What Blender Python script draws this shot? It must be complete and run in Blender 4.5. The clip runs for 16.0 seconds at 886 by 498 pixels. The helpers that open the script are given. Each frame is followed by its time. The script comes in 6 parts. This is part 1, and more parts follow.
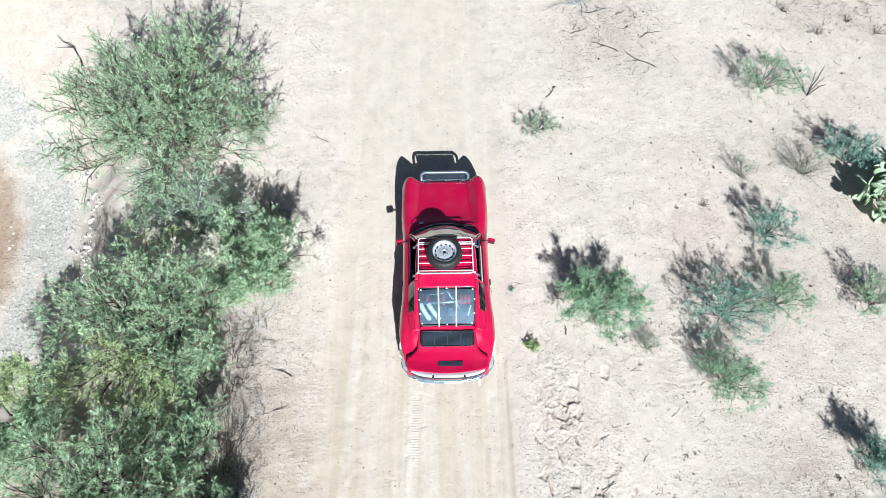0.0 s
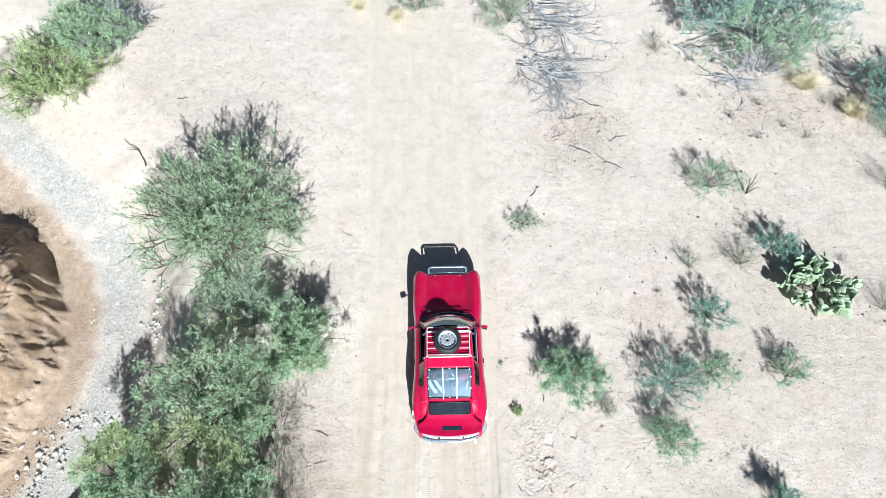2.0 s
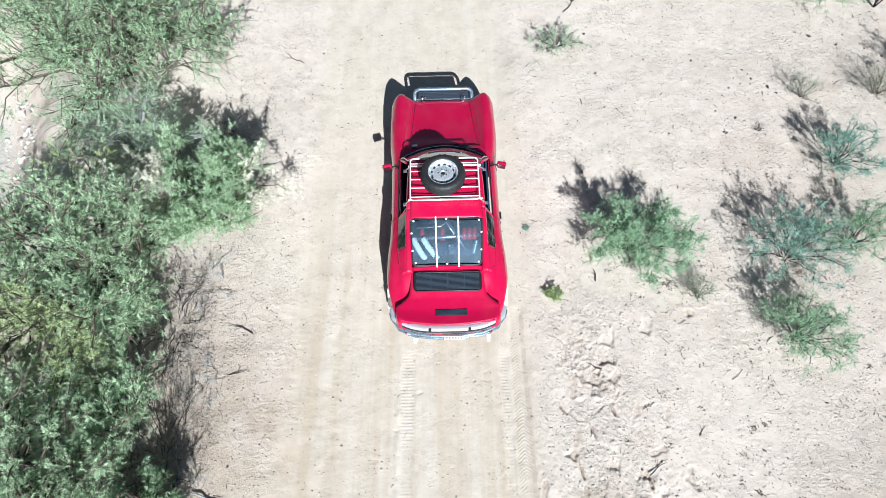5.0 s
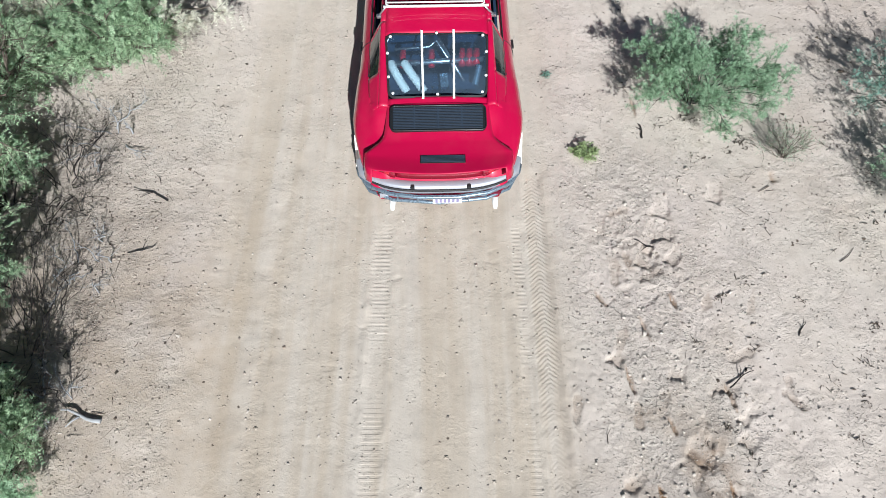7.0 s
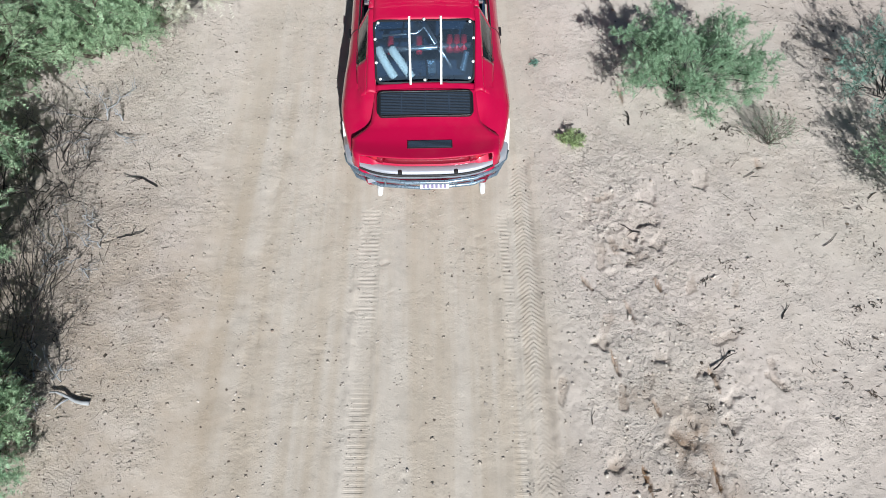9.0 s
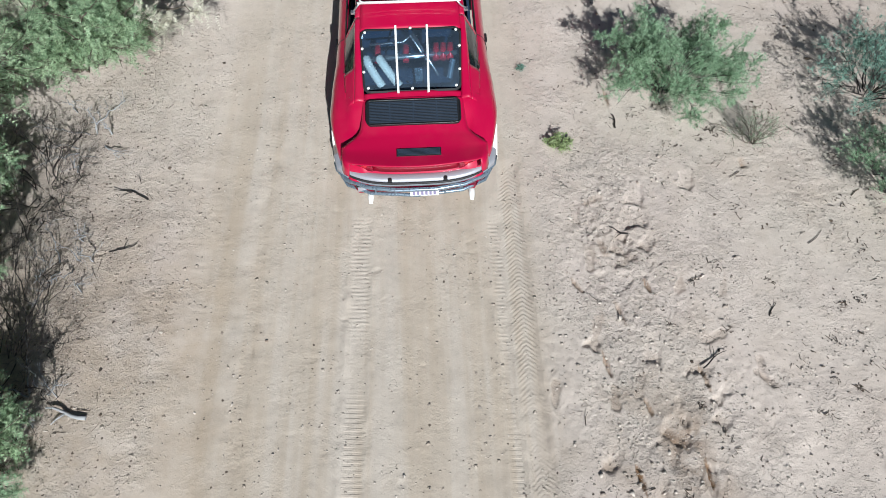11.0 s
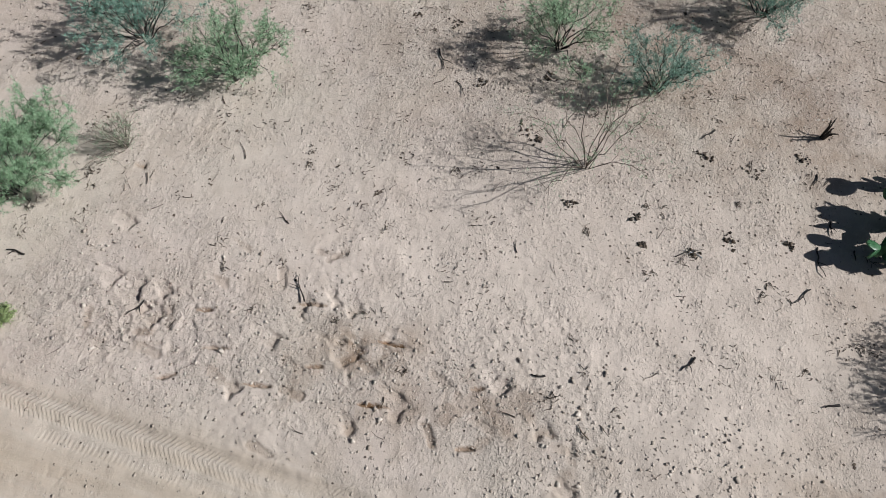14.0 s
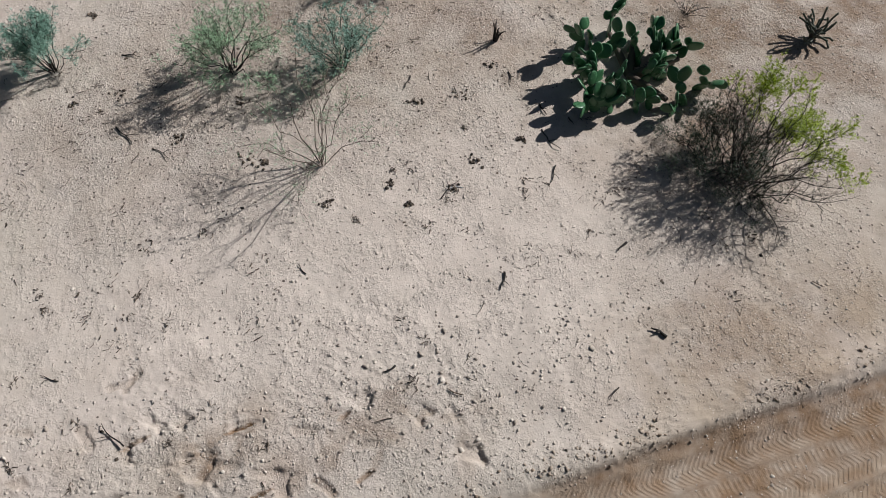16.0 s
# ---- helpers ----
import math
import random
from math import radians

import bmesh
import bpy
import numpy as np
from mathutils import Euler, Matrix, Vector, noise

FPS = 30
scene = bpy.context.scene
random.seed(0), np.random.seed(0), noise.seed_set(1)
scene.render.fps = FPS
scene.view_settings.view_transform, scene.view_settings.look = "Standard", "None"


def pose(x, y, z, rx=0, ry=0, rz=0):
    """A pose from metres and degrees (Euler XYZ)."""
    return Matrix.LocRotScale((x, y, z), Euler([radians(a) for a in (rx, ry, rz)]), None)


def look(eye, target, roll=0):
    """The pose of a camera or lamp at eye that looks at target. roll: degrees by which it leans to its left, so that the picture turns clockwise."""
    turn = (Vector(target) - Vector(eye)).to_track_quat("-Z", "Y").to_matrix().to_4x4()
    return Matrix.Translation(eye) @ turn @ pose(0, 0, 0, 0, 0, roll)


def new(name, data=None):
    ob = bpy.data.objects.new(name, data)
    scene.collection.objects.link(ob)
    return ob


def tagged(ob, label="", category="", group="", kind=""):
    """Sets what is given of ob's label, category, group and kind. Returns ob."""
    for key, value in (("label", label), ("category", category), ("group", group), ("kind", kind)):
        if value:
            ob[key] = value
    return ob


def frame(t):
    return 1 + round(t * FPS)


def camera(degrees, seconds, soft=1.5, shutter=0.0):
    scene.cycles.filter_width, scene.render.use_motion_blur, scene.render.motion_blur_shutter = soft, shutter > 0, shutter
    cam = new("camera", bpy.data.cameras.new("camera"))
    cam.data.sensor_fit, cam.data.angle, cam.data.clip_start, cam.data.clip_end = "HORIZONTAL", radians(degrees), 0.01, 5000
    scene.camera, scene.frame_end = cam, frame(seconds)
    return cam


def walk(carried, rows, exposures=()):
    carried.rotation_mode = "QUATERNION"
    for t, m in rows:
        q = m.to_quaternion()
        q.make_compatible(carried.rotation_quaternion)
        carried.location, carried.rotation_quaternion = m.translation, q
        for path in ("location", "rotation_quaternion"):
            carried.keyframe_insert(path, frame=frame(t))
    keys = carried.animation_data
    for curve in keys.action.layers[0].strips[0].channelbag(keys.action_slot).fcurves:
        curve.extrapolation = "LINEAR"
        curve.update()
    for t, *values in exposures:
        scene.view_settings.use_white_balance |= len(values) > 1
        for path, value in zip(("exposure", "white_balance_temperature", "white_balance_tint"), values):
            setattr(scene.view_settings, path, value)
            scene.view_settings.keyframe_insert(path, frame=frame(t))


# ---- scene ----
EXPOSURES = [(0.0, 0.84, 5750, 4), (2.0, 0.86, 5750, 4), (4.5, 0.84, 5750, 4), (5.2, 0.77, 5780, 4), (7.3, 0.3, 5900, 6), (8.5, 0.23, 5900, 6), (11.0, 0.15, 5950, 6), (12.5, 0.04, 6100, 8), (16.0, -0.05, 6250, 9)]
cam = camera(67.18, 16.0, soft=0.5)
# seconds, place in metres, turn, tilt and lean in degrees
PATH = [
    (0.0, -0.0, -0.0, 12.154, 0.0, -60.51, -0.13),
    (0.5, 0.022, 0.138, 13.737, 0.02, -60.72, -0.21),
    (1.0, -0.003, 0.164, 15.434, 0.15, -60.46, -0.33),
    (1.5, -0.031, 0.12, 16.078, 0.27, -60.26, -0.47),
    (2.0, -0.024, 0.077, 16.156, 0.33, -60.32, -0.55),
    (2.5, 0.054, 0.053, 16.15, 0.22, -60.29, -0.62),
    (3.0, 0.046, 0.051, 15.253, 0.14, -60.24, -0.56),
    (3.5, 0.016, 0.069, 13.816, 0.05, -60.1, -0.45),
    (4.0, 0.001, 0.126, 12.358, 0.03, -60.09, -0.45),
    (4.5, 0.027, 0.181, 10.879, 0.09, -60.19, -0.53),
    (5.0, 0.038, 0.201, 9.323, 0.27, -60.16, -0.77),
    (5.2, 0.017, 0.215, 8.828, 0.14, -60.33, -0.72),
    (5.7, 0.056, 0.175, 7.594, 0.24, -60.349, -0.706),
    (6.2, 0.095, 0.136, 6.708, 0.34, -60.368, -0.691),
    (6.7, 0.133, 0.096, 6.162, 0.44, -60.387, -0.677),
    (7.3, 0.18, 0.049, 5.941, 0.56, -60.41, -0.66),
    (7.5, 0.203, 0.016, 5.923, 0.41, -60.5, -0.55),
    (8.0, 0.238, -0.029, 5.947, 0.19, -60.67, -0.39),
    (8.5, 0.249, -0.06, 5.975, 0.0, -60.62, -0.23),
    (10.8, 0.254, -0.049, 6.044, -0.1, -60.57, -0.3),
    (11.0, 0.256, -0.044, 6.074, -1.47, -60.55, -0.34),
    (11.5, 0.267, -0.043, 6.046, -14.49, -60.31, 0.11),
    (12.0, 0.337, -0.071, 5.999, -28.66, -60.07, -0.38),
    (12.5, 0.393, -0.06, 5.958, -41.13, -59.98, -0.86),
    (13.0, 0.468, -0.052, 5.952, -52.21, -60.4, -0.99),
    (13.5, 0.516, -0.116, 5.903, -62.13, -60.14, -0.94),
    (14.0, 0.56, -0.168, 5.891, -71.47, -60.33, -0.8),
    (14.5, 0.58, -0.133, 5.881, -81.17, -60.29, -0.39),
    (15.0, 0.601, -0.109, 5.879, -90.15, -60.3, -0.37),
    (15.5, 0.636, -0.123, 5.883, -99.21, -60.57, -0.13),
    (16.0, 0.598, -0.178, 5.774, -107.65, -59.95, -0.35),
]
walk(cam, [(t, pose(x, y, z, 90 + tilt, 0, turn) @ pose(0, 0, 0, 0, 0, lean)) for t, x, y, z, turn, tilt, lean in PATH], EXPOSURES)

# ---- light ----
SUN_ELEVATION, SUN_FROM = 34.0, (0.215, -0.977)
world = bpy.data.worlds.new("desert_sky")
world.use_nodes = True
scene.world = world
sky = world.node_tree.nodes.new("ShaderNodeTexSky")
sky.sky_type, sky.sun_disc = "NISHITA", False
sky.sun_elevation, sky.sun_rotation = radians(SUN_ELEVATION), math.atan2(SUN_FROM[0], SUN_FROM[1])
backing = world.node_tree.nodes["Background"]
world.node_tree.links.new(sky.outputs[0], backing.inputs[0])
backing.inputs[1].default_value = 0.023
sun = new("sun", bpy.data.lights.new("sun", "SUN"))
sun.data.energy, sun.data.angle, sun.data.color = 5.0, radians(0.53), (1.0, 0.97, 0.93)
reach = 40 / math.tan(radians(SUN_ELEVATION))
sun.matrix_world = look((SUN_FROM[0] * reach, SUN_FROM[1] * reach, 40), (0, 0, 0))


# ---- materials ----
class Nodes:
    """Short hand for building a node material."""

    def __init__(self, name):
        self.mat = bpy.data.materials.new(name)
        self.mat.use_nodes = True
        self.tree = self.mat.node_tree
        self.bsdf = self.tree.nodes["Principled BSDF"]
        self.out = self.tree.nodes["Material Output"]

    def add(self, kind, **values):
        node = self.tree.nodes.new(kind)
        for key, value in values.items():
            node.inputs[key.replace("_", " ")].default_value = value
        return node

    def link(self, a, b):
        self.tree.links.new(a, b)

    def place(self):
        return self.add("ShaderNodeTexCoord").outputs["Object"]

    def noise(self, scale, detail=4.0, rough=0.6, where=None):
        node = self.add("ShaderNodeTexNoise", Scale=scale, Detail=detail, Roughness=rough)
        self.link(where or self.place(), node.inputs["Vector"])
        return node.outputs["Fac"]

    def cells(self, scale, where=None):
        node = self.add("ShaderNodeTexVoronoi", Scale=scale)
        self.link(where or self.place(), node.inputs["Vector"])
        return node

    def ramp(self, fac, *stops):
        node = self.add("ShaderNodeValToRGB")
        while len(node.color_ramp.elements) < len(stops):
            node.color_ramp.elements.new(0.5)
        for e, (at, colour) in zip(node.color_ramp.elements, stops):
            e.position = at
            e.color = (*colour, 1) if isinstance(colour, tuple) else (colour, colour, colour, 1)
        self.link(fac, node.inputs["Fac"])
        return node.outputs["Color"]

    def mix(self, fac, a, b, how="MIX"):
        node = self.add("ShaderNodeMix")
        node.data_type, node.blend_type = "RGBA", how
        for value, slot in ((fac, 0), (a, 6), (b, 7)):
            if isinstance(value, (int, float)):
                node.inputs[slot].default_value = value if slot == 0 else (value, value, value, 1)
            elif isinstance(value, tuple):
                node.inputs[slot].default_value = (*value, 1)
            else:
                self.link(value, node.inputs[slot])
        return node.outputs[2]

    def maths(self, how, a, b=0.5):
        node = self.add("ShaderNodeMath")
        node.operation = how
        for i, value in enumerate((a, b)):
            if isinstance(value, (int, float)):
                node.inputs[i].default_value = value
            else:
                self.link(value, node.inputs[i])
        node.inputs[2].default_value = 0.5
        return node.outputs[0]

    def attribute(self, name):
        node = self.add("ShaderNodeAttribute")
        node.attribute_name = name
        return node.outputs["Fac"]

    def bump(self, height, strength, distance, after=None):
        node = self.add("ShaderNodeBump", Strength=strength, Distance=distance)
        self.link(height, node.inputs["Height"])
        if after:
            self.link(after, node.inputs["Normal"])
        self.link(node.outputs[0], self.bsdf.inputs["Normal"])
        return node.outputs[0]

    def colour(self, value):
        if isinstance(value, tuple):
            self.bsdf.inputs["Base Color"].default_value = (*value, 1)
        else:
            self.link(value, self.bsdf.inputs["Base Color"])


def plain(name, colour, rough=0.6, metal=0.0, wear=0.15, scale=30.0, bump=0.0, coat=0.0):
    """A worn surface: two scales of variation in colour and gloss."""
    n = Nodes(name)
    dark = tuple(c * (1 - wear) for c in colour)
    light = tuple(min(1.0, c * (1 + wear)) for c in colour)
    big, fine = n.noise(scale * 0.12), n.noise(scale)
    n.colour(n.mix(big, n.mix(fine, dark, colour), n.mix(fine, colour, light)))
    n.link(n.ramp(fine, (0.3, max(0.02, rough - 0.08)), (0.7, min(1.0, rough + 0.08))), n.bsdf.inputs["Roughness"])
    n.bsdf.inputs["Metallic"].default_value = metal
    n.bsdf.inputs["Coat Weight"].default_value = coat
    n.bsdf.inputs["Coat Roughness"].default_value = 0.06
    if bump:
        n.bump(fine, bump, 0.004)
    return n.mat


def ground_material():
    n = Nodes("desert_soil")
    big, mid, fine = n.noise(0.45, 5), n.noise(5.0, 6), n.noise(70.0, 3, 0.6)
    pebble = n.cells(28.0)
    road, strip, litter = n.attribute("road"), n.attribute("strip"), n.attribute("litter")
    # open sand: pink-grey and beige drifts with browner trampled patches
    sand = n.mix(n.ramp(big, (0.38, 0.0), (0.6, 1.0)), (0.64, 0.55, 0.49), (0.62, 0.545, 0.475))
    sand = n.mix(n.ramp(n.noise(1.3, 6, 0.65), (0.50, 0.0), (0.72, 0.55)), sand, (0.54, 0.45, 0.375))
    sand = n.mix(n.ramp(mid, (0.48, 0.0), (0.7, 0.5)), sand, (0.53, 0.45, 0.38))
    track = n.mix(n.ramp(mid, (0.35, 0.0), (0.7, 1.0)), (0.60, 0.525, 0.445), (0.565, 0.485, 0.405))
    streak = n.add("ShaderNodeMapping", Scale=(3.6, 0.14, 1.0))
    n.link(n.place(), streak.inputs["Vector"])
    lanes = n.noise(1.0, 4, 0.6, streak.outputs["Vector"])
    worn = n.attribute("worn")
    track = n.mix(n.maths("MULTIPLY", worn, n.ramp(lanes, (0.40, 0.55), (0.56, 0.0))), track, (0.50, 0.41, 0.315))
    track = n.mix(n.ramp(lanes, (0.50, 0.0), (0.68, 0.5)), track, (0.63, 0.565, 0.50))
    colour = n.mix(road, sand, track)
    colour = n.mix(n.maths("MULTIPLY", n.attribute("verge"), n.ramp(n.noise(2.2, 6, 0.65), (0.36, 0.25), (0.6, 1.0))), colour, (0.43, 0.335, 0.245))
    colour = n.mix(n.maths("MULTIPLY", n.attribute("pale"), n.ramp(n.noise(1.8, 7, 0.7), (0.34, 0.3), (0.55, 1.0))), colour, (0.70, 0.605, 0.535))
    colour = n.mix(n.maths("MULTIPLY", litter, n.ramp(n.noise(2.7, 7, 0.7), (0.38, 0.0), (0.6, 0.6))), colour, (0.40, 0.315, 0.255))
    # turned brown soil; its mask also carries shade painted in scuffs and round bushes
    colour = n.mix(n.maths("MULTIPLY", n.attribute("turned"), n.ramp(mid, (0.35, 0.6), (0.6, 1.0))), colour, (0.25, 0.155, 0.09))
    clay = n.mix(n.ramp(mid, (0.3, 0.0), (0.7, 1.0)), (0.40, 0.275, 0.175), (0.60, 0.46, 0.34))
    clay = n.mix(n.ramp(n.noise(1.1, 6, 0.7), (0.45, 0.0), (0.62, 0.5)), clay, (0.30, 0.19, 0.11))
    colour = n.mix(n.attribute("clay"), colour, clay)
    gravel = n.mix(n.ramp(pebble.outputs["Color"], (0.2, 0.0), (0.8, 1.0)), (0.36, 0.335, 0.30), (0.56, 0.53, 0.485))
    colour = n.mix(n.attribute("gravel"), colour, gravel)
    colour = n.mix(0.8, colour, n.ramp(n.noise(3.2, 9, 0.78), (0.34, 0.84), (0.5, 1.0), (0.66, 1.08)), "MULTIPLY")
    # where crumbs gather: drifts on open ground, few on the track
    drift = n.ramp(n.noise(1.7, 7, 0.75), (0.47, 0.0), (0.64, 1.0))
    calm = n.maths("SUBTRACT", 1.0, n.maths("MULTIPLY", road, 0.72))
    share = n.maths("MULTIPLY", calm, n.maths("ADD", n.maths("MULTIPLY", drift, 0.28), n.maths("ADD", 0.035, n.maths("ADD", n.maths("MULTIPLY", strip, 0.10), n.maths("MULTIPLY", litter, 0.36)))))
    bent = n.add("ShaderNodeTexNoise", Scale=75.0, Detail=2.0)
    n.link(n.place(), bent.inputs["Vector"])
    shift = n.add("ShaderNodeVectorMath")
    shift.operation = "MULTIPLY_ADD"
    n.link(bent.outputs["Color"], shift.inputs[0])
    shift.inputs[1].default_value = (0.022, 0.022, 0.0)
    n.link(n.place(), shift.inputs[2])

    def crumbs(scale, radius, tall, thin=1.0):
        """Separate rounded crumbs: their height in metres, and a mask of them."""
        cell = n.add("ShaderNodeTexVoronoi", Scale=scale)
        cell.voronoi_dimensions = "2D"
        n.link(shift.outputs[0], cell.inputs["Vector"])
        split = n.add("ShaderNodeSeparateColor")
        n.link(cell.outputs["Color"], split.inputs[0])
        there = n.maths("LESS_THAN", split.outputs[0], n.maths("MULTIPLY", share, thin))
        wide = n.maths("MULTIPLY", n.maths("ADD", n.maths("MULTIPLY", split.outputs[1], 0.7), 0.4), radius)
        dome = n.maths("MAXIMUM", n.maths("SUBTRACT", 1.0, n.maths("DIVIDE", cell.outputs["Distance"], wide)), 0.0)
        dome = n.maths("MULTIPLY", n.maths("POWER", dome, 0.6), there)
        return n.maths("MULTIPLY", dome, n.maths("MULTIPLY", wide, tall / radius)), dome, split.outputs[2]

    small, small_mask, tint = crumbs(46.0, 0.42, 0.011)
    large, large_mask, tint_large = crumbs(19.0, 0.38, 0.020, 0.45)
    colour = n.mix(n.maths("MULTIPLY", n.ramp(small_mask, (0.1, 0.0), (0.4, 0.6)), tint), colour, (0.74, 0.66, 0.60))
    # dark scraps of bark and dung, and pale grit
    scrap = n.add("ShaderNodeTexVoronoi", Scale=17.0)
    scrap.voronoi_dimensions = "2D"
    n.link(shift.outputs[0], scrap.inputs["Vector"])
    part_of = n.add("ShaderNodeSeparateColor")
    n.link(scrap.outputs["Color"], part_of.inputs[0])
    few = n.maths("LESS_THAN", part_of.outputs[0], n.maths("MULTIPLY", calm, n.maths("ADD", n.maths("MULTIPLY", litter, 0.30), n.maths("ADD", 0.03, n.maths("MULTIPLY", drift, 0.07)))))
    spot = n.maths("MULTIPLY", few, n.maths("LESS_THAN", scrap.outputs["Distance"], n.maths("ADD", 0.06, n.maths("MULTIPLY", part_of.outputs[1], 0.16))))
    colour = n.mix(n.maths("MULTIPLY", spot, 0.85), colour, (0.07, 0.05, 0.04))
    grit = n.noise(60.0, 4, 0.7)
    colour = n.mix(0.8, colour, n.ramp(grit, (0.27, 0.35), (0.35, 0.97), (0.66, 1.0), (0.74, 1.3)), "MULTIPLY")
    n.colour(colour)
    n.bsdf.inputs["Roughness"].default_value = 0.95
    n.bsdf.inputs["Specular IOR Level"].default_value = 0.12
    # relief in metres: crumbs, crust, grain, tyre bars and the cracked bank
    crust = n.maths("MULTIPLY", n.noise(15.0, 7, 0.72), n.maths("MULTIPLY", n.maths("ADD", n.maths("MULTIPLY", drift, 0.014), n.maths("ADD", 0.003, n.maths("ADD", n.maths("MULTIPLY", strip, 0.016), n.maths("MULTIPLY", litter, 0.030)))), n.maths("SUBTRACT", 1.0, n.maths("MULTIPLY", road, 0.5))))
    wave = n.maths("SINE", n.maths("MULTIPLY", n.attribute("tread_run"), 6.2832 / 0.048), 0.0)
    bars = n.maths("MULTIPLY", n.ramp(n.maths("MULTIPLY_ADD", wave, 0.5), (0.42, 0.0), (0.6, 1.0)), n.maths("MULTIPLY", n.attribute("tread"), n.ramp(n.noise(7.0, 5, 0.7), (0.34, 0.3), (0.5, 1.0))))
    bank = n.maths("MULTIPLY", n.attribute("clay"), n.maths("MULTIPLY", n.noise(9.0, 9, 0.8), 0.075))
    relief = n.maths("ADD", n.maths("ADD", small, large), n.maths("ADD", crust, n.maths("ADD", n.maths("MULTIPLY", bars, 0.004), bank)))
    n.bump(n.maths("ADD", relief, n.maths("MULTIPLY", fine, 0.0016)), 1.0, 1.0)
    return n.mat


def leaf_material(name, dark, light, shine=0.5):
    n = Nodes(name)
    geo = n.add("ShaderNodeNewGeometry")
    clump = n.noise(2.2, 3)
    fac = n.maths("ADD", n.maths("MULTIPLY", geo.outputs["Random Per Island"], 0.55), n.maths("MULTIPLY", clump, 0.5))
    colour = n.ramp(fac, (0.15, dark), (0.6, tuple((a + b) / 2 for a, b in zip(dark, light))), (0.95, light))
    n.colour(colour)
    n.bsdf.inputs["Roughness"].default_value = shine
    glow = n.add("ShaderNodeBsdfTranslucent")
    n.link(colour, glow.inputs["Color"])
    both = n.add("ShaderNodeMixShader", Fac=0.27)
    n.link(n.bsdf.outputs[0], both.inputs[1])
    n.link(glow.outputs[0], both.inputs[2])
    n.link(both.outputs[0], n.out.inputs["Surface"])
    return n.mat


def glass_material(name, tint, ior=1.5, gloss_rough=0.02, shine=1.0, dust=0.0):
    n = Nodes(name)
    clear = n.add("ShaderNodeBsdfTransparent", Color=(*tint, 1))
    mirror = n.add("ShaderNodeBsdfGlossy", Color=(shine, shine, shine, 1), Roughness=gloss_rough)
    edge = n.add("ShaderNodeFresnel", IOR=ior)
    both = n.add("ShaderNodeMixShader")
    n.link(edge.outputs[0], both.inputs[0])
    n.link(clear.outputs[0], both.inputs[1])
    n.link(mirror.outputs[0], both.inputs[2])
    # a film of dust that scatters light round the mirror direction
    film = n.add("ShaderNodeBsdfGlossy", Color=(0.60, 0.80, 1.0, 1), Roughness=0.42)
    hazy = n.add("ShaderNodeMixShader")
    n.link(n.ramp(n.noise(4.0, 5), (0.3, dust * 0.7), (0.7, dust * 1.3)), hazy.inputs[0])
    n.link(both.outputs[0], hazy.inputs[1])
    n.link(film.outputs[0], hazy.inputs[2])
    n.link(hazy.outputs[0], n.out.inputs["Surface"])
    return n.mat


def paint_material():
    n = Nodes("red_car_paint")
    dust = n.ramp(n.noise(3.0, 6), (0.45, 0.0), (0.8, 0.06))
    speck = n.ramp(n.noise(160.0, 2), (0.62, 0.0), (0.75, 0.08))
    n.colour(n.mix(n.maths("ADD", dust, speck), (0.46, 0.0015, 0.048), (0.42, 0.25, 0.2)))
    n.link(n.ramp(n.noise(6.0, 5), (0.3, 0.32), (0.7, 0.45)), n.bsdf.inputs["Roughness"])
    n.bsdf.inputs["Specular IOR Level"].default_value = 0.2
    n.bsdf.inputs["Coat Weight"].default_value = 1.0
    n.bsdf.inputs["Coat Roughness"].default_value = 0.04
    return n.mat


def stone_material(name, dark, light):
    n = Nodes(name)
    geo = n.add("ShaderNodeNewGeometry")
    base = n.ramp(geo.outputs["Random Per Island"], (0.0, dark), (1.0, light))
    n.colour(n.mix(0.5, base, n.ramp(n.noise(60.0, 5), (0.3, 0.7), (0.7, 1.15)), "MULTIPLY"))
    n.bsdf.inputs["Roughness"].default_value = 0.9
    n.bump(n.noise(40.0, 6), 0.5, 0.01)
    return n.mat


SOIL = ground_material()
PEBBLE = stone_material("desert_pebble", (0.26, 0.2, 0.155), (0.62, 0.56, 0.5))
CLOD = stone_material("soil_clod", (0.36, 0.30, 0.25), (0.66, 0.59, 0.52))
BROWN_CLOD = stone_material("brown_soil_clod", (0.25, 0.19, 0.14), (0.47, 0.39, 0.315))
RIVER_ROCK = stone_material("grey_wash_rock", (0.36, 0.34, 0.31), (0.64, 0.61, 0.57))
LITTER = stone_material("dry_twig_litter", (0.03, 0.024, 0.02), (0.16, 0.12, 0.09))
BARK = plain("grey_brown_bark", (0.12, 0.095, 0.075), 0.85, wear=0.4, scale=60, bump=0.4)
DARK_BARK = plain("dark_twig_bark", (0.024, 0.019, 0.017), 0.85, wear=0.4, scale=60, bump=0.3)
DEAD_WOOD = plain("bleached_dead_wood", (0.37, 0.375, 0.385), 0.85, wear=0.35, scale=50, bump=0.4)
MESQUITE = leaf_material("mesquite_leaf", (0.11, 0.22, 0.115), (0.70, 0.86, 0.56))
PALE_LEAF = leaf_material("grey_green_leaf", (0.2, 0.29, 0.18), (0.54, 0.66, 0.48))
CREOSOTE = leaf_material("creosote_leaf", (0.14, 0.26, 0.145), (0.52, 0.70, 0.47))
TEAL_LEAF = leaf_material("blue_green_leaf", (0.10, 0.22, 0.18), (0.40, 0.60, 0.48))
YELLOW_LEAF = leaf_material("yellow_green_leaf", (0.14, 0.20, 0.012), (0.52, 0.66, 0.03))
